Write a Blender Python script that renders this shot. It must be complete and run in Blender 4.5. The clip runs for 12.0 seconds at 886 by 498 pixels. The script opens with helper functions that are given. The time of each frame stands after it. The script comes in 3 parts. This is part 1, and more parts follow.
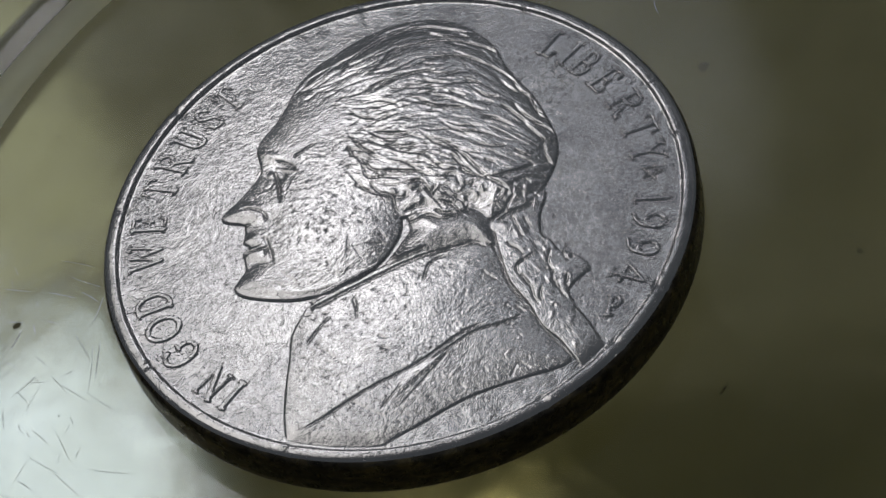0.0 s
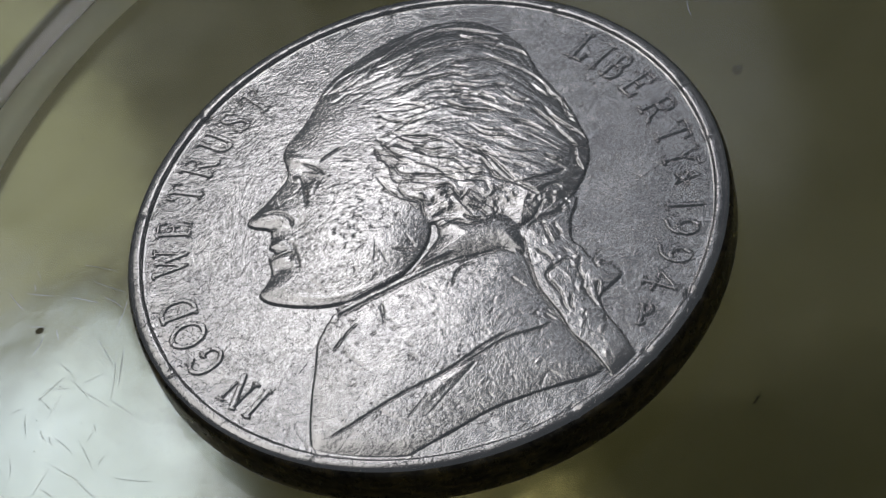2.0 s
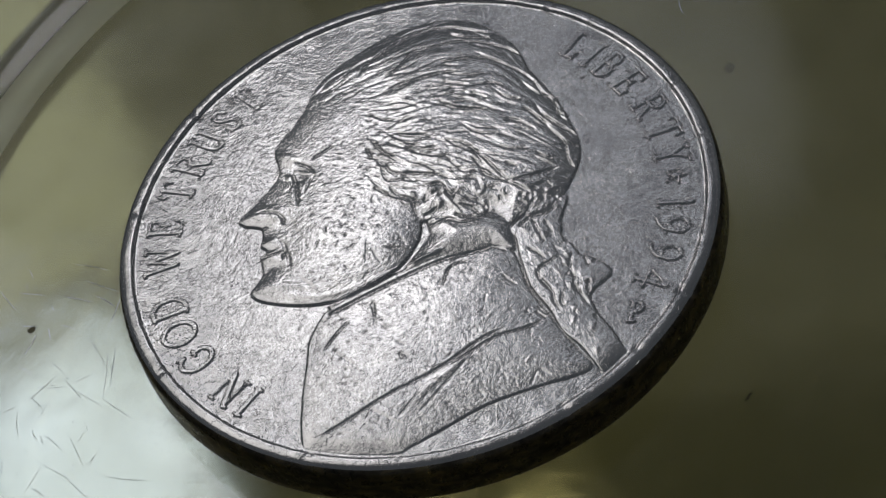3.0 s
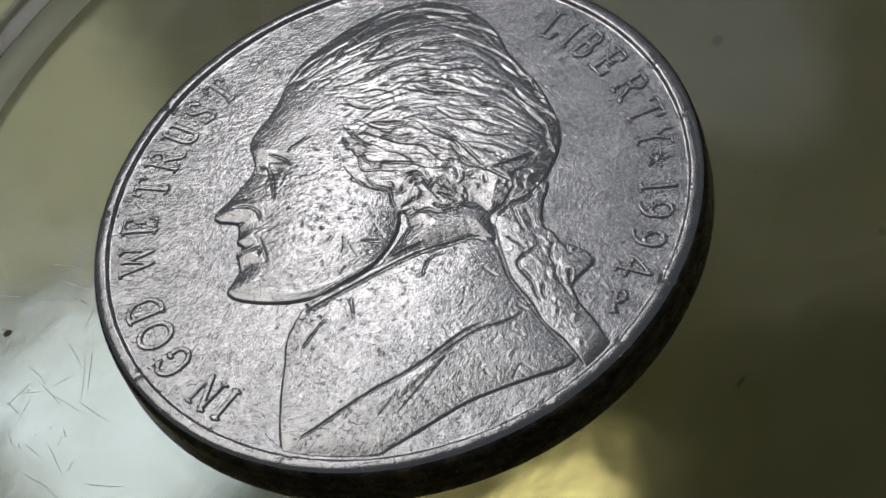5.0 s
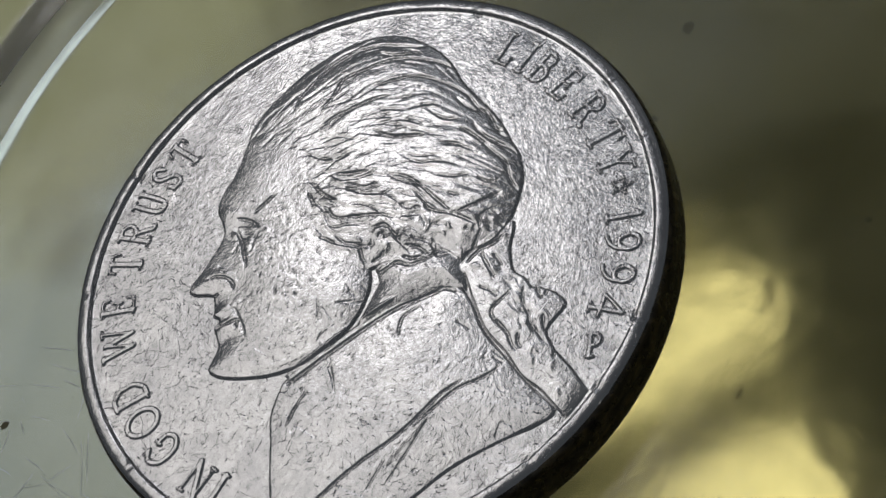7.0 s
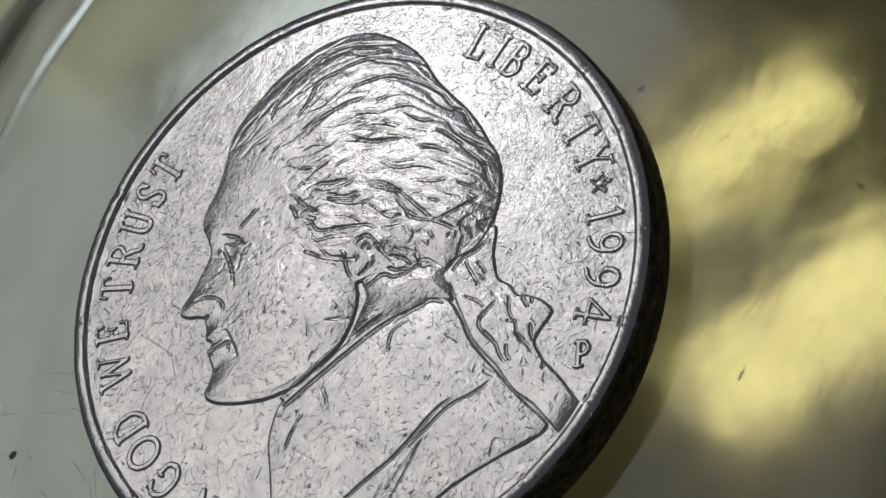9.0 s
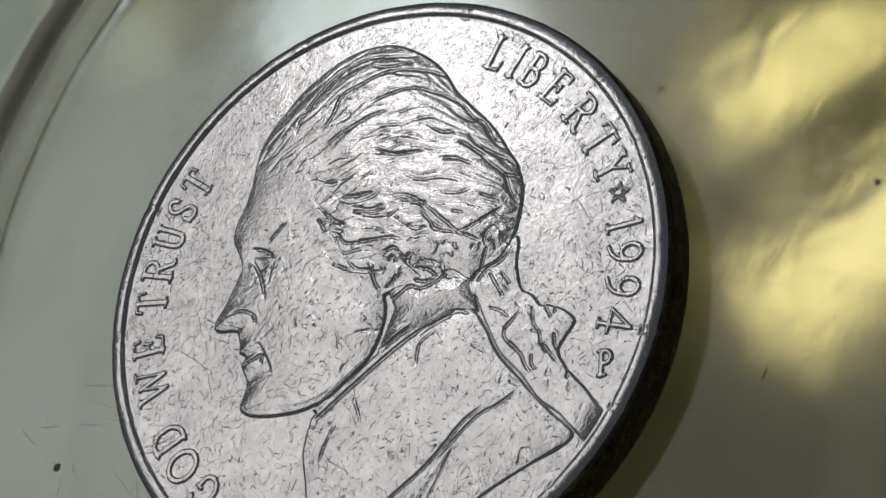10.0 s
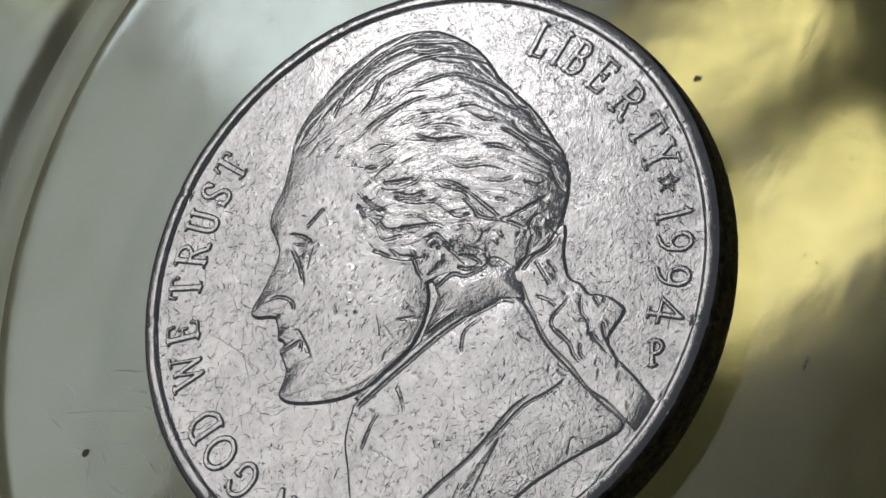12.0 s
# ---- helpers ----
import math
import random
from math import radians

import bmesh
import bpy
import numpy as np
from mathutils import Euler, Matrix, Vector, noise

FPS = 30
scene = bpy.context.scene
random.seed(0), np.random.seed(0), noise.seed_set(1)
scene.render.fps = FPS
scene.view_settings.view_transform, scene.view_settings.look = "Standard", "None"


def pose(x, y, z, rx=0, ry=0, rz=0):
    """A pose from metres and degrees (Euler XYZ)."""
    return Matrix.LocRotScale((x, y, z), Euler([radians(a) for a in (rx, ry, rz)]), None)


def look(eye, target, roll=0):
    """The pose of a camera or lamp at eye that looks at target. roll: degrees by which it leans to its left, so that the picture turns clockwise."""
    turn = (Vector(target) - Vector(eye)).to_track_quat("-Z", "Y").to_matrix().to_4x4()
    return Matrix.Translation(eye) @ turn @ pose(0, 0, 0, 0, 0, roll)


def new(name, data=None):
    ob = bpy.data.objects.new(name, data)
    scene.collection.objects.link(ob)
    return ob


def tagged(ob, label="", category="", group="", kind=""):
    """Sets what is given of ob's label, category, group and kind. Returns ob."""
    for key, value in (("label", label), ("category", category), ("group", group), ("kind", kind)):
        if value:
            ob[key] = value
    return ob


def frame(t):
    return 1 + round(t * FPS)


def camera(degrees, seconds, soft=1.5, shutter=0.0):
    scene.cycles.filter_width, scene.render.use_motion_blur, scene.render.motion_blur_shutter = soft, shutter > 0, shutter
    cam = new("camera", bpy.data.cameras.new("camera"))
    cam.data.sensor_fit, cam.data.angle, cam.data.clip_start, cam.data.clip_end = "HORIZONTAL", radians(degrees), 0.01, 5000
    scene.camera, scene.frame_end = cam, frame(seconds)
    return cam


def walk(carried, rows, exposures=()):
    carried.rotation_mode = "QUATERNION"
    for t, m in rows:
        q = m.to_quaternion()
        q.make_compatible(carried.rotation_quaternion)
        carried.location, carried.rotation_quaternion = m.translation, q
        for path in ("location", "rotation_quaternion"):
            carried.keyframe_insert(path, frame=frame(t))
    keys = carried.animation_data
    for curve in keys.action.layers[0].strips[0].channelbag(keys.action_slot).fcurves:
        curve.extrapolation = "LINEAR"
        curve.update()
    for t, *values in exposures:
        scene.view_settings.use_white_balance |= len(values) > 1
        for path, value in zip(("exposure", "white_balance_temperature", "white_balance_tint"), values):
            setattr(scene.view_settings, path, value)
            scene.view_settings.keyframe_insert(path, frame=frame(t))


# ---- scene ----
MM = 0.001

# ---------------------------------------------------------------- camera and walk
cam = camera(18.0, 12.0, soft=1.5)
# seconds, eye and aim in millimetres, lean
PATH = [
    (0, (16.93, -62.40, 74.58), (1.516, -1.203, 1.0), -17.70),
    (0.5, (17.24, -61.89, 73.80), (1.042, -1.110, 1.0), -18.21),
    (1, (17.26, -61.60, 73.73), (1.000, -1.056, 1.0), -18.33),
    (1.5, (17.01, -61.30, 73.88), (0.654, -0.794, 1.0), -18.29),
    (2, (16.72, -61.16, 73.66), (0.500, -0.785, 1.0), -18.17),
    (2.5, (16.95, -61.28, 73.76), (0.718, -0.843, 1.0), -18.23),
    (4.3, (17.37, -60.80, 72.34), (0.564, -0.792, 1.0), -18.86),
    (4.5, (17.21, -60.11, 72.34), (0.800, -1.009, 1.0), -18.88),
    (5, (19.25, -58.26, 72.50), (1.514, -1.411, 1.0), -21.73),
    (5.5, (23.30, -53.28, 73.93), (2.024, -0.694, 1.0), -29.17),
    (6, (25.24, -52.20, 73.84), (2.704, -0.158, 1.0), -31.84),
    (6.5, (25.67, -52.14, 73.95), (2.846, -0.134, 1.0), -32.61),
    (7, (26.83, -50.18, 74.64), (2.508, 0.325, 1.0), -35.51),
    (8.8, (32.24, -43.98, 75.99), (3.152, 0.108, 1.0), -46.15),
    (9, (32.42, -43.12, 75.80), (3.041, 0.388, 1.0), -47.02),
    (9.5, (33.37, -42.68, 77.04), (2.380, 0.683, 1.0), -48.92),
    (10, (35.29, -41.21, 77.95), (2.205, 1.062, 1.0), -52.14),
    (10.5, (36.93, -39.37, 79.10), (1.985, 1.359, 1.0), -55.56),
    (11, (38.30, -38.08, 79.38), (1.834, 1.367, 1.0), -58.08),
    (11.5, (35.35, -38.41, 81.81), (-0.237, 1.980, 1.0), -56.41),
    (12, (30.64, -40.02, 79.84), (0.634, 1.127, 1.0), -49.97),
]
walk(cam, [(t, look(Vector(eye) * MM, Vector(aim) * MM, roll)) for t, eye, aim, roll in PATH])

# ---------------------------------------------------------------- light
world = bpy.data.worlds.new("world")
scene.world = world
world.use_nodes = True
wn = world.node_tree
wn.nodes["Background"].inputs["Color"].default_value = (0.82, 0.91, 1.0, 1)
wn.nodes["Background"].inputs["Strength"].default_value = 0.075


def area_lamp(name, eye, aim, size, watts, colour, high=None):
    """A round lamp, or an oblong one where its height is given too (millimetres)."""
    lamp = bpy.data.lights.new(name, "AREA")
    lamp.shape, lamp.size, lamp.energy, lamp.color = "DISK", size * MM, watts, colour
    if high:
        lamp.shape, lamp.size_y = "RECTANGLE", high * MM
    ob = new(name, lamp)
    ob.matrix_world = look(Vector(eye) * MM, Vector(aim) * MM)
    return ob


# lamps over the glass: unseen keys and fills added to brighten the coin
area_lamp("coin_key_light", (-134.4, 115.9, 274.2), (0, 0, 0), 160, 0.0740, (1.0, 0.98, 0.94), 136)
area_lamp("coin_key_light", (-79.3, 180, 256), (0, 0, 0), 34, 0.0085, (0.95, 0.97, 1.0), 32)
# added close above the plate to brighten the coin's left side
area_lamp("small_fill_light", (-12.5, 32, 40.6), (-11.5, -5, 0), 9, 0.0008, (1.0, 0.98, 0.98), 9)
area_lamp("small_fill_light", (-20, 229, 240), (0, 0, 0), 34, 0.0042, (0.88, 0.92, 1.0), 40)
area_lamp("small_fill_light", (-52.8, 202.8, 250.1), (0, 0, 0), 40, 0.0018, (0.72, 0.84, 1.0), 30)
# broad added fill, no wall stands there
area_lamp("wide_fill_light", (118, 284.3, 203.1), (0, 0, 0), 260, 0.0060, (0.95, 0.97, 1.0), 120)
# floating lamps added below the glass for the bright patches that show through it
area_lamp("yellow_patch_light", (-52, 155, -266), (0, 0, 0), 30, 0.0013, (1.0, 0.88, 0.46), 11)
area_lamp("yellow_patch_light", (-48, 123, -263.7), (0, 0, 0), 36, 0.0019, (1.0, 0.88, 0.46), 15)
# added fills that lift the olive and grey tones behind the plate
area_lamp("pale_fill_light", (-168, 153.2, -245.3), (0, 0, 0), 80, 0.0055, (0.68, 0.82, 1.0), 84)
area_lamp("pale_fill_light", (-148, 240, -255), (0, 0, 0), 70, 0.0028, (0.92, 0.97, 0.72), 60)
area_lamp("pale_fill_light", (12.4, 235.2, -278), (0, 0, 0), 300, 0.0060, (1.0, 0.98, 0.80), 200)
# added lamp for the bluish white blotch at the left
area_lamp("white_patch_light", (-112, 178, -258), (0, 0, 0), 32, 0.0038, (0.62, 0.74, 1.0), 34)

# ---------------------------------------------------------------- materials


class Mat:
    """A small wrapper that builds a node material."""

    def __init__(self, name):
        self.m = bpy.data.materials.new(name)
        self.m.use_nodes = True
        self.t = self.m.node_tree
        self.bsdf = self.t.nodes["Principled BSDF"]
        self.out = self.t.nodes["Material Output"]

    def node(self, kind, **values):
        n = self.t.nodes.new(kind)
        for key, value in values.items():
            n.inputs[key.replace("_", " ")].default_value = value
        return n

    def link(self, a, b):
        self.t.links.new(a, b)

    def place(self, scale=(1, 1, 1), turn=0.0, shift=(0, 0, 0)):
        """Object coordinates in millimetres, scaled and turned."""
        c = self.node("ShaderNodeTexCoord")
        spin = self.node("ShaderNodeMapping")
        spin.inputs["Rotation"].default_value = (0, 0, radians(turn))
        m = self.node("ShaderNodeMapping")
        m.inputs["Scale"].default_value = [1000 * s for s in scale]
        m.inputs["Location"].default_value = shift
        self.link(c.outputs["Object"], spin.inputs["Vector"])
        self.link(spin.outputs["Vector"], m.inputs["Vector"])
        return m.outputs["Vector"]

    def noise(self, scale, detail=3.0, rough=0.5, where=None, distort=0.0):
        n = self.node("ShaderNodeTexNoise", Scale=scale, Detail=detail, Roughness=rough, Distortion=distort)
        self.link(where or self.place(), n.inputs["Vector"])
        return n.outputs["Fac"]

    def ramp(self, fac, *stops):
        r = self.node("ShaderNodeValToRGB")
        while len(r.color_ramp.elements) < len(stops):
            r.color_ramp.elements.new(0.5)
        for e, (at, colour) in zip(r.color_ramp.elements, stops):
            e.position = at
            e.color = (*colour, 1) if isinstance(colour, tuple) else (colour, colour, colour, 1)
        self.link(fac, r.inputs["Fac"])
        return r.outputs["Color"]

    def math(self, op, a, b):
        n = self.t.nodes.new("ShaderNodeMath")
        n.operation = op
        for k, v in enumerate((a, b)):
            if isinstance(v, (int, float)):
                n.inputs[k].default_value = v
            else:
                self.link(v, n.inputs[k])
        return n.outputs[0]

    def bump(self, height, strength, distance, normal=None):
        b = self.node("ShaderNodeBump", Strength=strength, Distance=distance)
        self.link(height, b.inputs["Height"])
        if normal:
            self.link(normal, b.inputs["Normal"])
        return b.outputs["Normal"]

    def scratches(self, seed, long=0.9, thin=16.0, cut=0.66, turns=(12, 35, 57, 80, 101, 126, 148, 170)):
        """Hair-fine short marks in many directions: 1 in a mark, 0 beside it."""
        total = None
        for k, turn in enumerate(turns):
            w = self.place((long, thin, 1), turn + seed * 7, (seed * 3.1 + k * 5.7, k * 2.3, 0))
            n = self.noise(1.0, 1.0, 0.4, w, 0.5)
            line = self.ramp(n, (cut, 0.0), (cut + 0.05, 1.0))
            total = line if total is None else self.math("MAXIMUM", total, line)
        return total


def nickel_metal(name, grain=1.0):
    a = Mat(name)
    tone = a.ramp(a.noise(0.7, 4, 0.6), (0.3, (0.50, 0.49, 0.50)), (0.7, (0.65, 0.635, 0.635)))
    a.link(tone, a.bsdf.inputs["Base Color"])
    a.bsdf.inputs["Metallic"].default_value = 1.0
    rough = a.ramp(a.noise(2.2, 4, 0.6), (0.25, 0.19), (0.75, 0.27))
    a.link(rough, a.bsdf.inputs["Roughness"])
    n = a.bump(a.noise(8, 2, 0.6, None, 0.6), 0.48 * grain, 0.02 * MM)
    n = a.bump(a.noise(3.2, 3, 0.6, None, 0.5), 0.22 * grain, 0.04 * MM, n)
    n = a.bump(a.noise(1.2, 3, 0.5), 0.2, 0.06 * MM, n)
    worn = a.ramp(a.noise(0.45, 3, 0.5), (0.35, 0.2), (0.62, 1.0))
    n = a.bump(a.math("MULTIPLY", a.math("MULTIPLY", worn, -1.0), a.scratches(1, 2.4, 13, 0.73)), 0.7 * grain, 0.018 * MM, n)
    n = a.bump(a.math("MULTIPLY", a.scratches(2, 1.9, 9, 0.77), -1.0), 0.9 * grain, 0.03 * MM, n)
    a.link(n, a.bsdf.inputs["Normal"])
    return a.m


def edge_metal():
    """Tarnished nickel, with the side's shade and brown reflection put into its colour."""
    a = Mat("tarnished_shaded_nickel_edge")
    mottle = a.noise(1.1, 5, 0.65, a.place((1, 1, 2.2)), 0.5)
    a.link(a.ramp(mottle, (0.32, (0.07, 0.064, 0.06)), (0.52, (0.18, 0.155, 0.12)), (0.74, (0.42, 0.33, 0.19))), a.bsdf.inputs["Base Color"])
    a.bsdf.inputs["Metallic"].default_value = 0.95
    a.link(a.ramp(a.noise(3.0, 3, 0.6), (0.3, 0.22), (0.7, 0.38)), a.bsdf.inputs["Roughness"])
    n = a.bump(a.noise(5, 3, 0.6), 0.25, 0.03 * MM)
    n = a.bump(a.scratches(3, 1.2, 10, 0.74), 0.5, 0.02 * MM, n)
    a.link(n, a.bsdf.inputs["Normal"])
    return a.m


def tinted_glass(name, rough, relief):
    """Clear glass with an olive-yellow tint, hazed and scratched with use."""
    a = Mat(name)
    mottle = a.noise(0.12, 5, 0.6, None, 0.8)
    a.link(a.ramp(mottle, (0.32, (0.74, 0.73, 0.52)), (0.5, (0.83, 0.82, 0.61)), (0.72, (0.92, 0.91, 0.71))), a.bsdf.inputs["Base Color"])
    a.bsdf.inputs["Transmission Weight"].default_value = 1.0
    a.bsdf.inputs["IOR"].default_value = 1.45
    a.link(a.ramp(a.noise(0.3, 4, 0.6), (0.3, rough * 0.7), (0.7, rough * 1.3)), a.bsdf.inputs["Roughness"])
    n = a.bump(a.noise(0.2, 2.0, 0.45, None, 0.4), 0.15 * relief, 0.4 * MM)
    n = a.bump(a.noise(0.9, 4, 0.6, a.place((1, 0.3, 1), 35), 0.5), 0.055 * relief, 0.1 * MM, n)
    n = a.bump(a.scratches(5, 0.5, 14, 0.76), 0.12 * relief, 0.006 * MM, n)
    a.link(n, a.bsdf.inputs["Normal"])
    return a.m


def plain(name, colour, rough, metal=0.0, scale=1.0):
    a = Mat(name)
    dark = tuple(c * 0.7 for c in colour)
    a.link(a.ramp(a.noise(scale, 4, 0.6), (0.3, dark), (0.7, colour)), a.bsdf.inputs["Base Color"])
    a.bsdf.inputs["Roughness"].default_value = rough
    a.bsdf.inputs["Metallic"].default_value = metal
    a.link(a.bump(a.noise(scale * 6, 3, 0.6), 0.2, 0.1 * MM), a.bsdf.inputs["Normal"])
    return a.m


NICKEL = nickel_metal("worn_nickel")
NICKEL_EDGE = edge_metal()
GLASS = tinted_glass("olive_tinted_glass", 0.09, 0.5)
AMBER = tinted_glass("frosted_glass_ring", 0.5, 1.0)
FROST = tinted_glass("hazed_glass_underside", 0.15, 1.0)
WOOD = plain("olive_painted_board", (0.36, 0.335, 0.18), 0.6, 0.0, 0.012)
DIRT = plain("dark_dust", (0.05, 0.04, 0.02), 0.9, 0.0, 3.0)
TARNISH = plain("brown_dirt", (0.20, 0.18, 0.09), 0.6, 0.0, 2.0)
BURR = plain("bruised_glass", (0.86, 0.86, 0.84), 0.6, 0.0, 2.0)

# ---------------------------------------------------------------- mesh helpers


def thing(name, label, category, kind="", group="", at=(0, 0, 0)):
    ob = new(name)
    ob.location = Vector(at) * MM
    ob.empty_display_size = 0.002
    return tagged(ob, label, category, group, kind)


def mesh_object(name, verts, faces, material, parent=None, label="", smooth=True):
    """One mesh from millimetre coordinates."""
    me = bpy.data.meshes.new(name)
    v = np.asarray(verts, float) * MM
    me.from_pydata(v.tolist(), [], faces if isinstance(faces, list) else faces.tolist())
    me.materials.append(material)
    if smooth:
        me.polygons.foreach_set("use_smooth", [True] * len(me.polygons))
    me.update()
    ob = new(name, me)
    ob.parent = parent
    if label:
        tagged(ob, label)
    return ob


def lathe(profile, steps, wobble=None):
    """Turns a profile of (radius, height) round the z axis. Returns vertices and faces."""
    ang = np.linspace(0, 2 * np.pi, steps, endpoint=False)
    verts = []
    for k, (r, z) in enumerate(profile):
        for a in ang:
            dr, dz = wobble(k, r, z, a) if wobble else (0, 0)
            verts.append(((r + dr) * math.cos(a), (r + dr) * math.sin(a), z + dz))
    faces = []
    for k in range(len(profile) - 1):
        for s in range(steps):
            n = (s + 1) % steps
            faces.append((k * steps + s, k * steps + n, (k + 1) * steps + n, (k + 1) * steps + s))
    return verts, faces


def smooth_line(points, closed=False, steps=8):
    """A Catmull-Rom curve through the points."""
    p = np.asarray(points, float)
    n = len(p)
    out = []
    for i in range(n if closed else n - 1):
        a, b, c, d = (p[j % n] if closed else p[min(max(j, 0), n - 1)] for j in (i - 1, i, i + 1, i + 2))
        for s in np.linspace(0, 1, steps, endpoint=False):
            out.append(0.5 * (2 * b + (c - a) * s + (2 * a - 5 * b + 4 * c - d) * s**2 + (3 * b - a - 3 * c + d) * s**3))
    if not closed:
        out.append(p[-1])
    return np.array(out)


# ---------------------------------------------------------------- box and glass plate
def slab(name, low, high, label, category):
    """A plain block of the setting between two corners (millimetres)."""
    (x0, y0, z0), (x1, y1, z1) = low, high
    v = [(x0, y0, z0), (x1, y0, z0), (x1, y1, z0), (x0, y1, z0), (x0, y0, z1), (x1, y0, z1), (x1, y1, z1), (x0, y1, z1)]
    ob = mesh_object(name, v, [(3, 2, 1, 0), (4, 5, 6, 7), (0, 1, 5, 4), (1, 2, 6, 5), (2, 3, 7, 6), (3, 0, 4, 7)], WOOD, smooth=False)
    return tagged(ob, label, category, kind="structure")


slab("floor", (-420, -420, -320), (420, 420, -300), "olive painted floor of the box under the glass", "floor")
for name, low, high in (("wall_west", (-350, -350, -300), (-332, 350, -8.7)), ("wall_east", (332, -350, -300), (350, 350, -8.7)), ("wall_south", (-332, -350, -300), (332, -332, -8.7)), ("wall_north", (-332, 332, -300), (332, 350, -8.7))):
    slab(name, low, high, "olive painted side of the box under the glass", "wall")

# the plate's upper face from its slope (degrees) at each radius: flat, with one ring sunk in it
TOP, LOW = -0.01, -8.6
SLOPES = [(0.01, 0), (22.2, 0), (22.7, -12), (23.4, -15), (23.9, -4), (24.2, 4), (24.8, 15), (25.4, 12), (25.9, 0), (340, 0)]


def plate_section():
    out, z = [], TOP
    radii = np.concatenate([[0.01, 6, 12, 16], np.arange(17, 34, 0.2), [40, 80, 160, 339]])
    for k, r in enumerate(radii):
        if k:
            z += (r - radii[k - 1]) * math.tan(radians(np.interp((r + radii[k - 1]) / 2, *zip(*SLOPES))))
        out.append((r, z))
    return out + [(340.5, z - 0.6), (341, z - 1.6), (341, LOW + 1.6), (340.5, LOW + 0.6), (339, LOW), (160, LOW), (60, LOW), (20, LOW), (0.01, LOW)]


plate = thing("glass_plate", "thick olive-tinted glass plate with a sunken ring", "glass plate", at=(5.08, -0.9, 0))
verts, faces = lathe(plate_section(), 300)
pane = mesh_object("pane", verts, [face[::-1] for face in faces], GLASS, plate)
pane.data.materials.append(FROST)
pane.data.materials.append(AMBER)
for face in pane.data.polygons:
    low, across = face.center.z < (LOW + 0.3) * MM, math.hypot(face.center.x, face.center.y) / MM
    face.material_index = 1 if low else 2 if 22.9 < across < 24.6 else 0
pane.visible_shadow = False

# ---------------------------------------------------------------- coin
FIELD = 1.83
coin = thing("coin", "worn silvery five cent coin lying on tinted glass", "coin")


# small dents in the rim: where they sit (degrees) and how deep they are (mm)
NICKS = ((144, 0.07), (171, 0.05), (333, 0.08), (62, 0.05), (98, 0.04), (213, 0.05), (251, 0.04), (27, 0.05), (300, 0.05), (12, 0.04), (318, 0.06))


def edge_wear(k, r, z, a):
    p = Vector((math.cos(a) * 9, math.sin(a) * 9, z * 2 + r))
    w = noise.noise(p * 0.8) * 0.5 + noise.noise(p * 2.7) * 0.5
    big = 0.02 if 9.9 < r < 10.7 and z > 1.2 else 0.006
    nick = sum(d * math.exp(-((math.degrees(a) - at) / 0.55) ** 2) for at, d in NICKS) if 9.95 < r < 10.7 and z > 1.8 else 0.0
    return w * big * 0.7, w * big - nick


BACK = [(0.01, 0.06), (9.6, 0.06), (9.85, 0.0), (10.15, 0.0), (10.38, 0.05), (10.52, 0.16)]
EDGE = [(10.52, 0.16), (10.59, 0.32), (10.605, 0.55), (10.605, 0.8), (10.605, 1.15), (10.605, 1.45), (10.59, 1.62), (10.55, 1.76), (10.49, 1.86)]
FACE = [(10.49, 1.86), (10.43, 1.91), (10.36, 1.94), (10.26, 1.955), (10.15, 1.958), (10.08, 1.95), (10.05, 1.93), (10.03, 1.88), (10.015, 1.85), (9.98, 1.836), (9.93, FIELD + 0.002), (9.86, FIELD), (9.0, FIELD), (7.0, FIELD),
        (4.0, FIELD), (0.01, FIELD)]
# the side's darkness and brown reflection are partly in its colour
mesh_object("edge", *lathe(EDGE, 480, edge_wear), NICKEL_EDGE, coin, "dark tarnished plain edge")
mesh_object("back", *lathe(BACK, 480, edge_wear), NICKEL, coin, "silvery underside")
mesh_object("face", *lathe(FACE, 480, edge_wear), NICKEL, coin, "flat field with a raised worn rim")

# ---- relief bust, one mesh: heights on a fine lattice
STEP = 0.028
gx = np.arange(-6.9, 7.5, STEP)
gy = np.arange(-9.9, 9.6, STEP)
X, Y = np.meshgrid(gx, gy)


def near(line, reach, box=None):
    """Distance to a polyline and the share of its length, on the part of the lattice within reach (mm)."""
    lo, hi = line.min(0) - reach, line.max(0) + reach
    i0, i1 = np.searchsorted(gx, lo[0]), np.searchsorted(gx, hi[0])
    j0, j1 = np.searchsorted(gy, lo[1]), np.searchsorted(gy, hi[1])
    x, y = X[j0:j1, i0:i1], Y[j0:j1, i0:i1]
    best, share = np.full(x.shape, 1e9), np.zeros(x.shape)
    side = np.zeros(x.shape)
    n = len(line) - 1
    for k in range(n):
        ax, ay = line[k]
        dx, dy = line[k + 1] - line[k]
        s = np.clip(((x - ax) * dx + (y - ay) * dy) / (dx * dx + dy * dy + 1e-12), 0, 1)
        ex, ey = x - ax - s * dx, y - ay - s * dy
        d = ex * ex + ey * ey
        m = d < best
        best[m], share[m] = d[m], ((k + s) / n)[m]
        side[m] = np.sign(dx * ey - dy * ex)[m]
    return (slice(j0, j1), slice(i0, i1)), np.sqrt(best), share, side


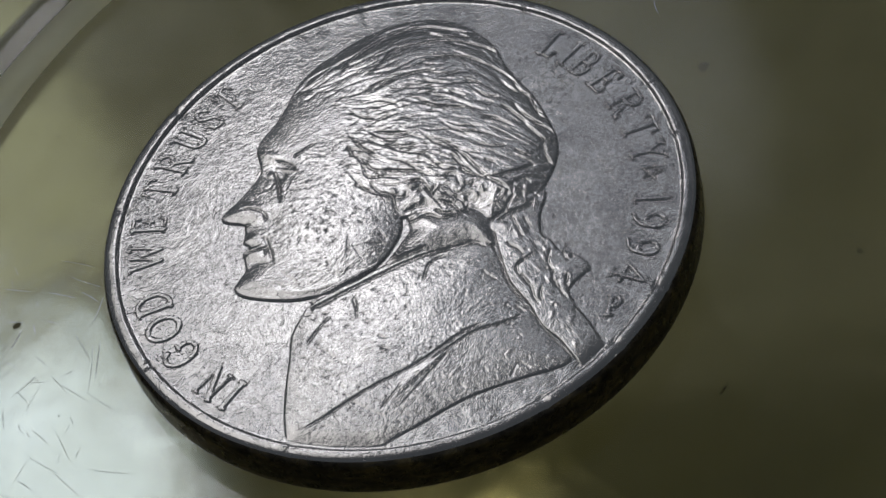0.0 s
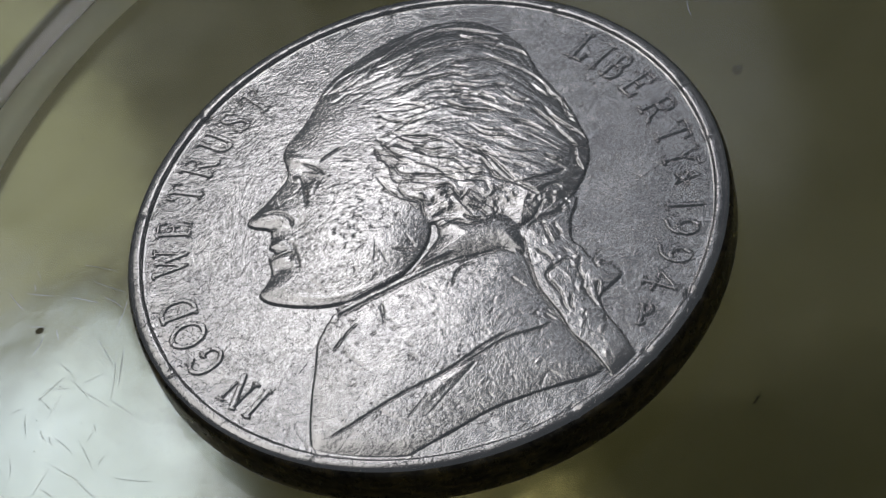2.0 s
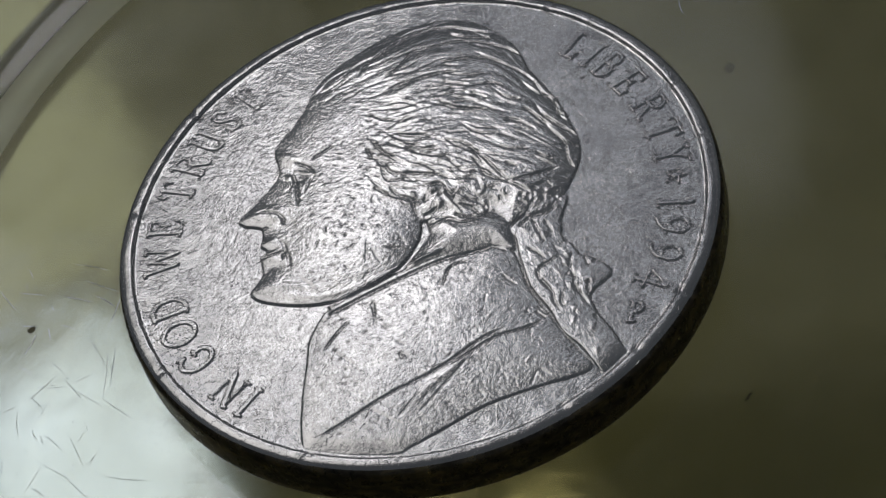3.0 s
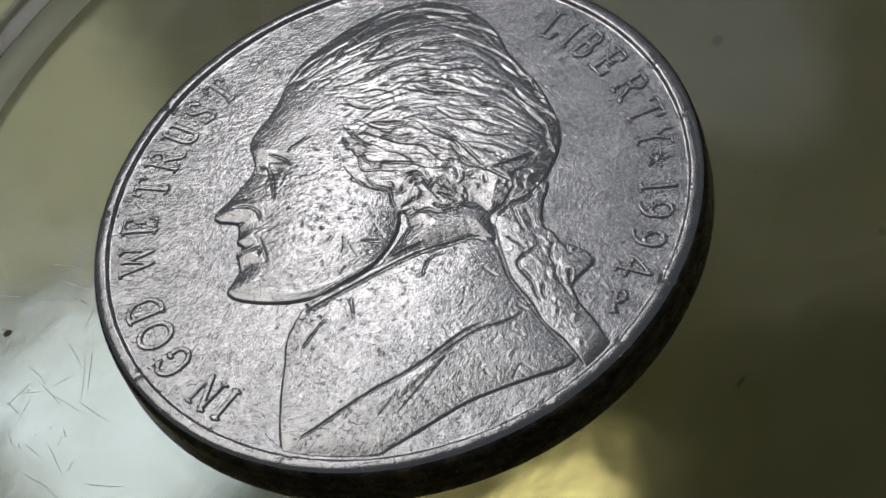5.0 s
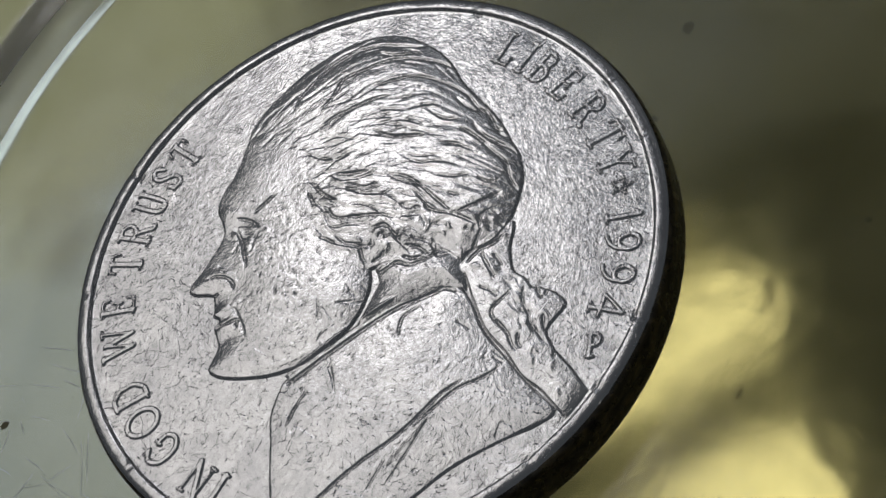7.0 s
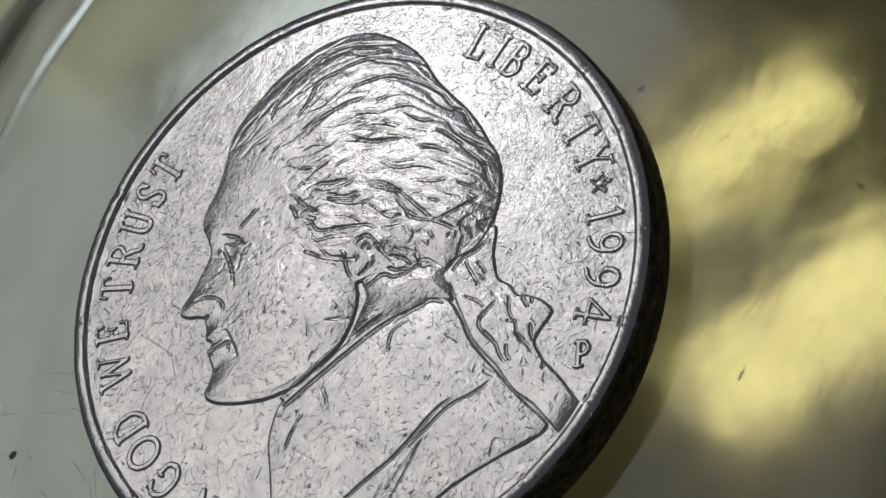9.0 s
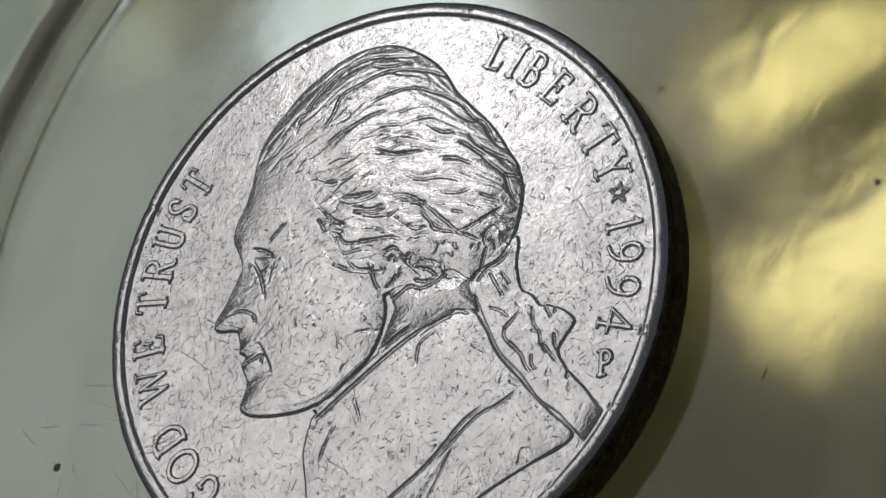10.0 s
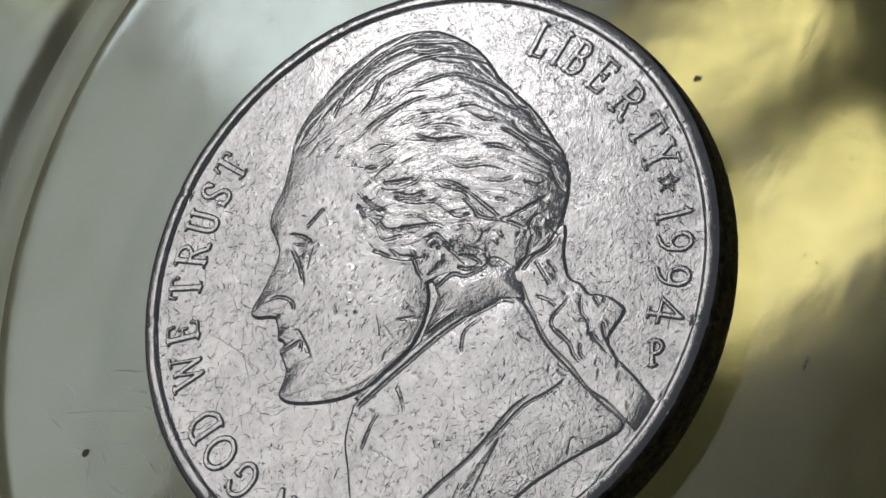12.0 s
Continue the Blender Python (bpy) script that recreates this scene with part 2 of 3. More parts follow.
def inside(line):
    """Signed distance (mm) to a closed outline: positive within it."""
    loop = np.vstack([line, line[:1]])
    win, d, _, _ = near(loop, 1.0)
    x, y = X[win], Y[win]
    odd = np.zeros(x.shape, bool)
    for (ax, ay), (bx, by) in zip(loop[:-1], loop[1:]):
        if ay != by:
            odd ^= ((ay > y) != (by > y)) & (x < (bx - ax) * (y - ay) / (by - ay) + ax)
    full = np.full(X.shape, -1.0)
    full[win] = np.where(odd, d, -d).clip(-1, 99)
    return full


H = np.zeros(X.shape)


def stroke(points, width, height, ends=0.15, curve=True, lean=0.0):
    """Adds a soft ridge (or groove, where height is negative) along a line. lean: how much one flank drops."""
    line = smooth_line(points, steps=6) if curve else np.asarray(points, float)
    win, d, s, side = near(line, width * 3)
    fade = np.clip(np.minimum(s, 1 - s) / max(ends, 1e-3), 0, 1)
    fade = fade * fade * (3 - 2 * fade)
    H[win] += height * np.exp(-(d / width) ** 2) * fade * (1 + lean * side * np.clip(d / width, 0, 1))


def rise(d, lip, lip_width, crown, crown_width):
    """A relief's section: a steep lip at its outline and a soft crown."""
    e = np.clip(d / lip_width, 0, 1)
    return lip * e * e * (3 - 2 * e) + np.where(d > 0, crown * (1 - np.exp(-np.clip(d, 0, None) / crown_width)), 0)


def soft_max(a, b, k=28.0):
    """The higher of two reliefs with a blended crease."""
    m = np.maximum(a, b)
    return m + np.log(np.exp(k * (a - m)) + np.exp(k * (b - m))) / k - math.log(2) / k * np.exp(-k * m)


def blob(x, y, rx, ry, height, turn=0.0):
    c, s = math.cos(radians(turn)), math.sin(radians(turn))
    u, v = ((X - x) * c + (Y - y) * s) / rx, (-(X - x) * s + (Y - y) * c) / ry
    return height * np.exp(-(u * u + v * v))


BROW_TO_CHIN = [(-3.98, 6.21), (-4.24, 5.51), (-4.62, 4.74), (-5.02, 4.22), (-5.2, 3.63), (-5.05, 3.05), (-5, 2.57), (-5.24, 2.1), (-5.76, 1.4), (-6.21, 0.91), (-6.32, 0.58),
                (-6.04, 0.34), (-5.51, 0.18), (-5.42, -0.21), (-5.46, -0.62), (-5.26, -0.81), (-5.45, -1.05), (-5.39, -1.36), (-5.32, -1.81), (-5.49, -2.18), (-5.69, -2.54), (-5.57, -2.84),
                (-5.18, -3.1), (-4.36, -3.34), (-3.33, -3.47), (-2.27, -3.35)]
JAW = [(-2.27, -3.35), (-1.38, -2.92), (-0.45, -2.24), (0.11, -1.37), (0.31, -0.61)]
CROWN = [(-3.98, 6.21), (-3.69, 6.78), (-3.16, 7.38), (-2.54, 7.85), (-1.8, 8.37), (-0.97, 8.75), (-0.04, 9.04), (0.84, 9.09), (1.78, 8.89), (2.48, 8.45), (3.22, 7.73), (3.69, 6.96),
         (3.98, 6.18), (4.38, 5.51), (4.93, 4.63), (5.31, 3.83), (5.51, 3.23), (5.75, 2.59), (5.8, 1.84), (5.61, 1.05), (5.31, 0.31)]
NAPE = [(5.31, 0.31), (4.91, -0.19), (4.45, -0.54), (3.71, -0.68), (3.37, -0.9), (2.78, -0.32), (2.14, -0.34), (1.5, -0.43), (0.91, -0.29), (0.26, -0.39)]
HAIRLINE = [(0.26, -0.39), (-0.15, 0.27), (-0.46, 0.91), (-1.21, 1.33), (-1.67, 2.12), (-1.78, 3.02), (-1.3, 3.75), (-1.27, 4.66), (-1.58, 5.67), (-2.49, 6.15), (-3.98, 6.21)]
QUEUE = [(3.37, -0.9), (3.47, -1.57), (3.63, -2.43), (3.93, -3.56), (4.23, -4.15), (4.62, -4.77), (5.04, -5.71), (5.61, -6.37), (6.05, -7.09), (6.56, -7.71), (7.48, -7.03), (7.17, -6.71), (6.76, -5.86),
         (6.32, -5.13), (6.18, -4.79), (6.09, -4.25), (6.79, -3.51), (6.51, -2.98), (5.99, -2.61), (5.71, -2.52), (5.5, -2.1), (5.15, -1.72), (5.13, -0.9), (5.24, 0.18)]
COAT = [(-3.19, -4.03), (-2.89, -3.67), (-1.36, -2.85), (-0.03, -2.25), (0.85, -1.94), (1.91, -1.75), (2.63, -1.7), (3.34, -1.94), (3.69, -2.67), (3.95, -3.65), (4.59, -4.8), (5.38, -6.14),
        (6.07, -7.19), (5.46, -7.61), (4.13, -7.91), (2.61, -8.36), (1.29, -9.07), (0.16, -9.67), (-0.52, -9.94), (-2.28, -9.73), (-3.36, -9.38), (-3.62, -8.66), (-3.65, -7.2), (-3.58, -5.92), (-3.53, -4.89)]


def spread(sweep):
    """Lays a sheet of swept lines over the lattice: share along, share across, and where it covers."""
    su, sv, sn = np.zeros(X.shape), np.zeros(X.shape), np.zeros(X.shape)
    q = np.linspace(0, len(sweep[0]) - 1, 650)
    fine = [np.stack([np.interp(q, np.arange(len(g)), g[:, k]) for k in (0, 1)], 1) for g in sweep]
    for v in np.linspace(-0.45, len(sweep) - 0.55, 460):
        g = min(max(int(v), 0), len(sweep) - 2)
        w = v - g
        p = fine[g] * (1 - w) + fine[g + 1] * w
        i, j = ((p[:, 0] - gx[0]) / STEP + 0.5).astype(int), ((p[:, 1] - gy[0]) / STEP + 0.5).astype(int)
        ok = (i > 0) & (i < len(gx) - 1) & (j > 0) & (j < len(gy) - 1)
        for grid, value in ((su, q / q[-1]), (sv, np.full(len(q), v)), (sn, np.ones(len(q)))):
            np.add.at(grid, (j[ok], i[ok]), value[ok])
    for _ in range(12):
        gap = sn == 0
        su, sv, sn = (np.where(gap, np.roll(a, 1, 0) + np.roll(a, -1, 0) + np.roll(a, 1, 1) + np.roll(a, -1, 1), a) for a in (su, sv, sn))
    m = np.maximum(sn, 1)
    U, V, on = su / m, sv / m, (sn > 0).astype(float)
    for _ in range(4):
        U, V, on = ((np.roll(a, 1, 0) + np.roll(a, -1, 0) + np.roll(a, 1, 1) + np.roll(a, -1, 1) + a) / 5 for a in (U, V, on))
    return U, V, on


def build_bust():
    head = smooth_line(BROW_TO_CHIN, steps=5).tolist() + smooth_line(JAW, steps=5).tolist()[1:]
    hair_line = np.array(smooth_line(CROWN, steps=5).tolist() + smooth_line(NAPE, steps=5).tolist()[1:] + smooth_line(HAIRLINE, steps=5).tolist()[1:-1])
    whole = np.array(smooth_line(CROWN, steps=5).tolist() + smooth_line(NAPE, steps=5).tolist()[1:] + [tuple(p) for p in smooth_line(JAW, steps=5)[::-1]][1:]
                     + [tuple(p) for p in smooth_line(BROW_TO_CHIN, steps=5)[::-1]][1:-1])
    neck = np.array([(0.3, -0.02), (0.51, -0.91), (-0.35, -2.28), (-1.43, -2.87), (-3, -3.53), (-2.79, -3.77), (-1.33, -2.97), (0.92, -2.04), (2.69, -1.77), (3.53, -2.08), (3.47, -0.69), (2.57, 0.07)])
    coat_line, queue_line = smooth_line(COAT, True, 5), smooth_line(QUEUE, True, 5)
    d_head, d_hair, d_neck, d_coat, d_queue = (inside(l) for l in (whole, hair_line, neck, coat_line, queue_line))
    base = rise(d_neck, 0.05, 0.08, 0.20, 0.8)
    base = np.maximum(base, rise(d_coat, 0.065, 0.08, 0.10, 1.3))
    base = np.maximum(base, rise(d_queue, 0.08, 0.08, 0.035, 0.6))
    base = soft_max(base, rise(d_head, 0.095, 0.085, 0.15, 1.1))
    base += rise(d_hair, 0.05, 1.3, 0.0, 1.0)
    outline = np.maximum.reduce([d_head, d_neck, d_coat, d_queue])
    H[:] = base
    # face: cheek, brow, lids, nose, lips, chin
    soft = np.clip(d_head / 0.25, 0, 1)
    H[:] += 0.65 * soft * (blob(-2.97, 0.16, 1.1, 1.3, 0.045) + blob(-4.68, 3.27, 0.5, 0.22, 0.055, -25) - blob(-4.26, 2.43, 0.42, 0.5, 0.07) + blob(-4.46, 2.37, 0.2, 0.16, 0.05)
                    + blob(-5.57, 0.76, 0.45, 0.35, 0.05) + blob(-4.97, 0.58, 0.28, 0.3, 0.05) - blob(-4.41, 0.15, 0.3, 0.5, 0.03, 25) + blob(-5.04, -0.47, 0.28, 0.22, 0.04)
                    + blob(-5.03, -1.12, 0.3, 0.2, 0.05) - blob(-4.97, -1.62, 0.4, 0.2, 0.03) + blob(-5, -2.42, 0.5, 0.4, 0.05) + blob(-1.07, -0.97, 0.8, 1.0, 0.03)
                    - blob(-2.45, 3.91, 0.6, 0.8, 0.025) + blob(-3.86, 4.57, 0.7, 0.9, 0.02))
    lids = [
        [(-4.47, 3.03), (-3.96, 2.77), (-3.61, 2.38)], [(-4.51, 2.64), (-4.34, 2.15), (-4.22, 1.58), (-4.16, 0.87)], [(-3.61, 2.34), (-3.83, 1.97), (-4.01, 1.43)],
        [(-3.81, 3.02), (-3.38, 3.31), (-2.95, 3.6)], [(-4.42, 2.66), (-4.08, 2.5), (-3.74, 2.36)],
    ]
    for line, w, h in zip(lids, (0.05, 0.055, 0.05, 0.045, 0.04), (-0.05, -0.05, -0.02, -0.045, 0.03)):
        stroke(line, w, h, 0.3)
    nose_and_mouth = [
        [(-5.69, 0.88), (-5.14, 0.87), (-4.69, 0.54), (-4.68, 0.16)], [(-5.97, 0.28), (-5.54, 0.14), (-5.16, 0.23)], [(-5.45, -1.13), (-5, -1.06), (-4.58, -0.99), (-4.62, -1.36)],
        [(-5.39, -1.68), (-5.08, -1.88)], [(-4.68, -0.42), (-4.46, -1.03), (-4.27, -1.72)],
    ]
    for line, w, h in zip(nose_and_mouth, (0.05, 0.05, 0.05, 0.05, 0.07), (-0.05, -0.04, -0.06, -0.03, -0.03)):
        stroke(line, w, h, 0.25)
    stroke([(-4.84, -2.73), (-3.17, -3.11), (-1.65, -2.77), (-0.52, -2.1)], 0.10, 0.010, 0.25)
    # hair: locks swept from the brow to the nape, waved below the crown
    sweep = [smooth_line(g, steps=12) for g in (
        [(-3.9, 6.51), (-2.32, 7.79), (-0.03, 8.8), (1.98, 8.56), (3.59, 6.88)], [(-3.49, 6.01), (-1.61, 7), (0.49, 7.79), (2.29, 7.55), (4.1, 5.57)], [(-2.38, 5.64), (-0.59, 6.22), (1.3, 6.49), (3.21, 5.85), (5.21, 3.79)],
        [(-1.57, 4.86), (0.02, 5.12), (1.82, 5.08), (3.62, 4.34), (5.61, 2.7)], [(-1.35, 3.95), (0.24, 4.01), (1.94, 3.67), (3.63, 2.92), (5.62, 1.59)], [(-1.64, 3.03), (0.06, 2.79), (1.76, 2.35), (3.45, 1.51), (5.23, 0.57)],
        [(-1.62, 2.02), (-0.22, 1.57), (1.27, 1.22), (2.77, 0.68), (4.45, -0.25)])]
    rng = random.Random(5)
    sweep = [np.vstack([g[0] + (g[0] - g[1]) * np.arange(6, 0, -1)[:, None], g, g[-1] + (g[-1] - g[-2]) * np.arange(1, 9)[:, None]]) for g in sweep]
    U, V, on = spread(sweep)
    in_hair = np.clip(d_hair / 0.35, 0, 1) * on
    in_hair = in_hair * in_hair * (3 - 2 * in_hair)
    low = np.clip((V - 1.3) / 1.2, 0, 1)

    def ripple(ku, kv, n=6):
        """A smooth random pattern in the sweep's own coordinates, about -1 to 1."""
        return sum(np.sin(rng.uniform(0.5, 1.5) * ku * U + rng.choice((-1, 1)) * rng.uniform(0.5, 1.5) * kv * V + rng.uniform(0, 6.3)) for _ in range(n)) / n ** 0.5 / 0.9

    bent = V + (0.03 + 0.10 * low) * np.sin(U * 27 + V * 1.9 + 1.3 * ripple(7, 2)) + (0.05 + 0.06 * low) * ripple(10, 3)
    for per, tall, ku in ((2.35, 0.018, 17), (4.6, 0.006, 24)):
        lock = np.abs(np.sin(math.pi * per * bent + 0.5 * ripple(6, 2))) ** 0.75
        size = np.clip(0.62 + 0.6 * ripple(ku, 6), 0.05, 1.3) * (0.45 + 0.55 * low)
        H[:] += in_hair * tall * size * (lock - 0.6)
    for k in range(110):
        v = (k + rng.random()) / 110 * 5.99
        g, w = int(v), v - int(v)
        path = sweep[g] * (1 - w) + sweep[g + 1] * w
        n, size = len(path), rng.uniform(0.10, 0.26)
        a = rng.uniform(0.0, 1 - size)
        seg = path[int(a * n):max(int(a * n) + 5, int((a + size) * n))]
        seg = seg + np.stack([np.zeros(len(seg)), 0.08 * np.sin(np.linspace(0, size * 30, len(seg)) + rng.uniform(0, 6))], 1)
        stroke(seg, rng.uniform(0.035, 0.05), rng.uniform(-0.02, -0.008), 0.4, False)
    # parting grooves that run from the brow over the crown to the nape
    partings = [
        [(-2.29, 6.64), (-1.87, 7.31), (-1.12, 7.97), (-0.03, 8.5), (0.99, 8.58), (1.96, 8.26), (2.82, 7.99)],
        [(-1.4, 6.43), (-0.8, 6.79), (-0.26, 7.52), (0.55, 7.69), (1.35, 7.79), (2.33, 7.6), (3.36, 7.08), (4.04, 6.42)],
        [(0.44, 6.79), (1.24, 6.9), (2.34, 6.84), (3.26, 6.31), (4.04, 5.62), (4.38, 4.98), (4.84, 4.36), (5.06, 3.71), (5.52, 3.21)],
        [(-1.13, 5.87), (-0.31, 6.14), (0.72, 6.34), (1.39, 6.32)], [(1.07, 8.25), (1.6, 7.99), (2.58, 7.85)], [(3.6, 5.61), (4.16, 4.95), (4.76, 4.61), (4.89, 4), (5.37, 3.6)],
        [(3.65, 4.34), (4.22, 3.8), (4.76, 3.04), (5.2, 2.44), (5.31, 1.74), (5.53, 1.11)], [(4.19, 4.37), (4.44, 3.83), (5, 3.29), (5.56, 2.75), (5.84, 2.1)],
        [(5.1, 2.48), (5.69, 2.15), (5.82, 1.78)], [(1, 3.17), (1.72, 2.85), (2.29, 2.26), (2.84, 1.52), (3.3, 0.97), (3.94, 1.02), (4.71, 1.19), (5.04, 1.29)],
        [(1.97, 2.26), (2.33, 1.7), (2.49, 1.31), (3.39, 0.83), (4.14, 0.19)],
    ]
    hair_marks = [
        [(0.78, 5), (1.28, 4.59), (1.93, 4.47), (2.56, 4.29)], [(-0.81, 3.75), (-0.17, 3.52), (0.48, 3.46)], [(-0.55, 3.15), (0.18, 2.78), (0.84, 2.77)],
        [(-1.52, 3.38), (-1.13, 2.91), (-0.82, 2.69)], [(2.94, 3.87), (3.56, 3.65), (4.13, 3.16)], [(4.2, 2.13), (4.58, 1.78), (5, 1.74)], [(3.14, 1.79), (3.59, 1.53)],
        [(1.86, 5.23), (2.22, 5.04), (2.52, 4.82)], [(2.88, 5.08), (3.27, 4.77), (3.69, 4.67)],
    ]
    for line in partings:
        stroke(line, 0.05, -0.043, 0.15)
    for line in hair_marks:
        stroke(line, 0.04, -0.03, 0.3)
    # waved locks over the temple
    temple_locks = [
        [(-1.24, 5.13), (-0.6, 5.19), (0.15, 4.78)], [(-1.77, 4.87), (-1.12, 4.43), (-0.26, 4.23)], [(0.14, 5.1), (1.1, 4.73), (1.74, 4.48), (2.58, 4.34)],
        [(0.78, 5.27), (1.73, 5.18), (2.58, 4.68)], [(-1.1, 3.85), (-0.46, 3.36), (0.39, 3.3), (0.8, 3.53)], [(0.8, 3.53), (1.33, 2.9), (2.07, 2.37), (2.59, 1.48), (3.41, 0.81)],
        [(1.43, 3.98), (2.17, 3.3), (3, 3.1), (3.83, 2.62)], [(3, 3.78), (3.73, 3.52), (4.25, 3.09)], [(-0.66, 3.16), (0.08, 2.69), (0.92, 2.42), (1.34, 2.62)],
        [(1.03, 2.4), (1.55, 1.78), (2.28, 1.46)], [(-0.43, 2.37), (0.3, 2.12), (0.94, 1.48)], [(-1.91, 4.12), (-1.51, 3.37), (-0.86, 2.58), (-0.43, 2.37)],
    ]
    nape_locks = [
        [(-1.88, 3.15), (-1.27, 2.37), (-1.04, 1.66), (-0.31, 1.54), (0.53, 1.14)], [(-1.79, 2.19), (-1.46, 1.59), (-0.92, 0.97), (0.12, 0.54), (0.85, 0.63)],
        [(0.84, 1.09), (1.36, 0.35), (1.78, -0.25)], [(1.56, 0.84), (1.88, 0.4), (2.39, 0.05), (2.6, -0.5), (3.11, -0.45)], [(2.69, 2.67), (3.42, 2.35), (4.04, 2.31)],
        [(2.58, 5.45), (3.21, 4.78), (3.74, 4.62)], [(3.79, 4.27), (4.36, 3.62), (4.97, 3.04)], [(4.26, 4.33), (4.77, 3.41), (5.38, 3.04)],
        [(5.06, 2.14), (5.36, 1.56), (5.66, 0.98)], [(4.24, 2.01), (4.85, 1.64)], [(0.88, 5.89), (1.84, 5.58)], [(2.37, 5.63), (3.11, 5.43)],
    ]
    for line in temple_locks + nape_locks:
        stroke(line, 0.05, -0.024, 0.3)
        stroke([(x, y - 0.12) for x, y in line], 0.07, 0.012, 0.35)
    # ear and the curls round it
    ear_curls = [
        [(-1.56, 3.46), (-1.22, 2.99), (-0.74, 2.64)], [(-1.79, 3.28), (-1.66, 2.88), (-1.6, 2.68)],
        [(-1.43, 2.62), (-1.12, 2.38), (-0.82, 1.93), (0.1, 1.75), (0.92, 1.55), (1.31, 1.24)], [(-0.93, 1.37), (-0.6, 0.91), (-0.12, 0.66), (-0.01, 0.15), (0.16, -0.16)],
        [(0.07, -0.55), (0.66, -0.54), (1.19, -0.34), (1.66, -0.58), (2.43, -0.42), (2.65, 0.01)], [(0.54, 1.16), (0.88, 1.18), (1.16, 0.78), (1.37, 0.45)],
        [(0.57, 0.77), (0.83, 0.85), (0.89, 0.61)], [(1.46, 1.83), (1.77, 1.55), (2.18, 1.54)], [(0.67, 5.09), (1.31, 4.64), (1.97, 4.44), (2.55, 4.32)],
        [(-0.79, 3.71), (-0.2, 3.55), (0.48, 3.48)], [(-0.5, 3.26), (0.23, 2.87), (0.75, 2.91)], [(-0.44, 3.02), (0.14, 2.82), (0.81, 2.67)], [(-1.49, 1.38), (-0.93, 0.98)],
        [(1.5, 0.75), (1.71, 0.46)], [(1.51, 0.23), (1.98, -0.01), (2.27, -0.36)], [(1.38, -0.15), (1.69, -0.34), (2.18, -0.42)], [(0.29, -0.12), (0.65, 0.02), (0.76, 0.23)],
    ]
    for line in ear_curls:
        stroke(line, 0.045, -0.045, 0.2)
    # curls over the ear and at the nape
    for k in range(22):
        u = k / 21
        x, y = -0.6 + 5.6 * u + rng.uniform(-0.2, 0.2), 0.95 - 0.75 * u + rng.uniform(-0.55, 0.75)
        r, a0, span = rng.uniform(0.16, 0.42), rng.choice((20, 110, 200, 290)) + rng.uniform(-30, 30), rng.uniform(80, 190)
        arc = [(x + r * math.cos(radians(a0 + span * q)) * (1 - 0.35 * q), y + r * math.sin(radians(a0 + span * q)) * (1 - 0.35 * q)) for q in np.linspace(0, 1, 6)]
        if min(math.hypot(px - 2.2, py + 1.6) for px, py in arc) < 1.2:
            continue
        stroke(arc, rng.uniform(0.06, 0.11), rng.choice((0.026, 0.022, -0.026)), 0.4)
    # collar, lapels, seams
    stroke([(-2.99, -3.97), (-1.23, -3.08), (0.93, -2.13), (2.6, -1.84)], 0.06, -0.05, 0.08)
    stroke([(-3.14, -3.68), (-1.63, -2.88), (-0.16, -2.13), (1.12, -1.63)], 0.06, 0.04, 0.15)
    seams = [
        [(1.19, -6.67), (2.1, -6.13), (2.91, -5.64), (3.76, -5.45), (4.54, -5.15)], [(-2.91, -5.33), (-2.62, -4.86), (-2.12, -4.26)],
        [(-3.01, -3.61), (-3.16, -4.03), (-2.88, -4.17)], [(1.21, -2.2), (1.91, -1.95), (2.78, -1.81), (3.21, -2.09)], [(-1.36, -3.56), (-1.25, -4.25)],
        [(3.07, -3.09), (3.56, -3.58)], [(4.18, -4.76), (4.55, -5.1)], [(1.02, -3.28), (1.26, -2.5), (1.87, -2.22)], [(0.24, -1.5), (-0.25, -1.53), (-1.09, -1.3)],
    ]
    folds = [
        [(-0.57, -0.99), (-0.27, -1.33)], [(-0.4, -5.91), (-0.13, -5.99), (-0.06, -6.2)],
        [(-3.12, -9), (-2.26, -8.54), (-1.31, -7.92), (-0.35, -7.36), (0.7, -6.86), (1.57, -6.28), (2.45, -5.64), (3.25, -5.32)], [(-1.58, -7.67), (-1.03, -8.23), (-0.14, -8.82)],
        [(-0.33, -8.48), (0.36, -7.51)], [(0.29, -8.46), (1.23, -7.31), (1.93, -6.44)], [(0.31, -9.71), (1.26, -9.27), (2.29, -8.73), (3.42, -8.14), (4.72, -7.74), (5.68, -7.5)],
        [(-1.44, -3.64), (-1.29, -4.11), (-1.23, -4.62)], [(-2.96, -5.42), (-2.53, -4.76)], [(-2.59, -5.53), (-1.9, -6.17)], [(-0.49, -5.39), (-0.21, -5.59)],
        [(-0.34, -5.9), (-0.29, -6.13), (-0.12, -6.04)], [(-4.07, -7.71), (-3.77, -7.37)], [(-3.87, -8.11), (-3.62, -8.78)], [(4.23, -4.58), (4.58, -4.96)],
        [(4.03, -7.75), (4.29, -7.2), (4.72, -7.47)],
    ]
    for line in seams:
        stroke(line, 0.045, -0.04 if len(line) > 3 else -0.022, 0.2)
    for line in folds:
        stroke(line, 0.045 if len(line) > 4 else 0.035, -0.042 if len(line) > 4 else -0.016, 0.12)
    stroke([(2.54, -5.77), (1.48, -6.7), (0.61, -7.42), (-0.06, -8.22)], 0.15, 0.02, 0.3)
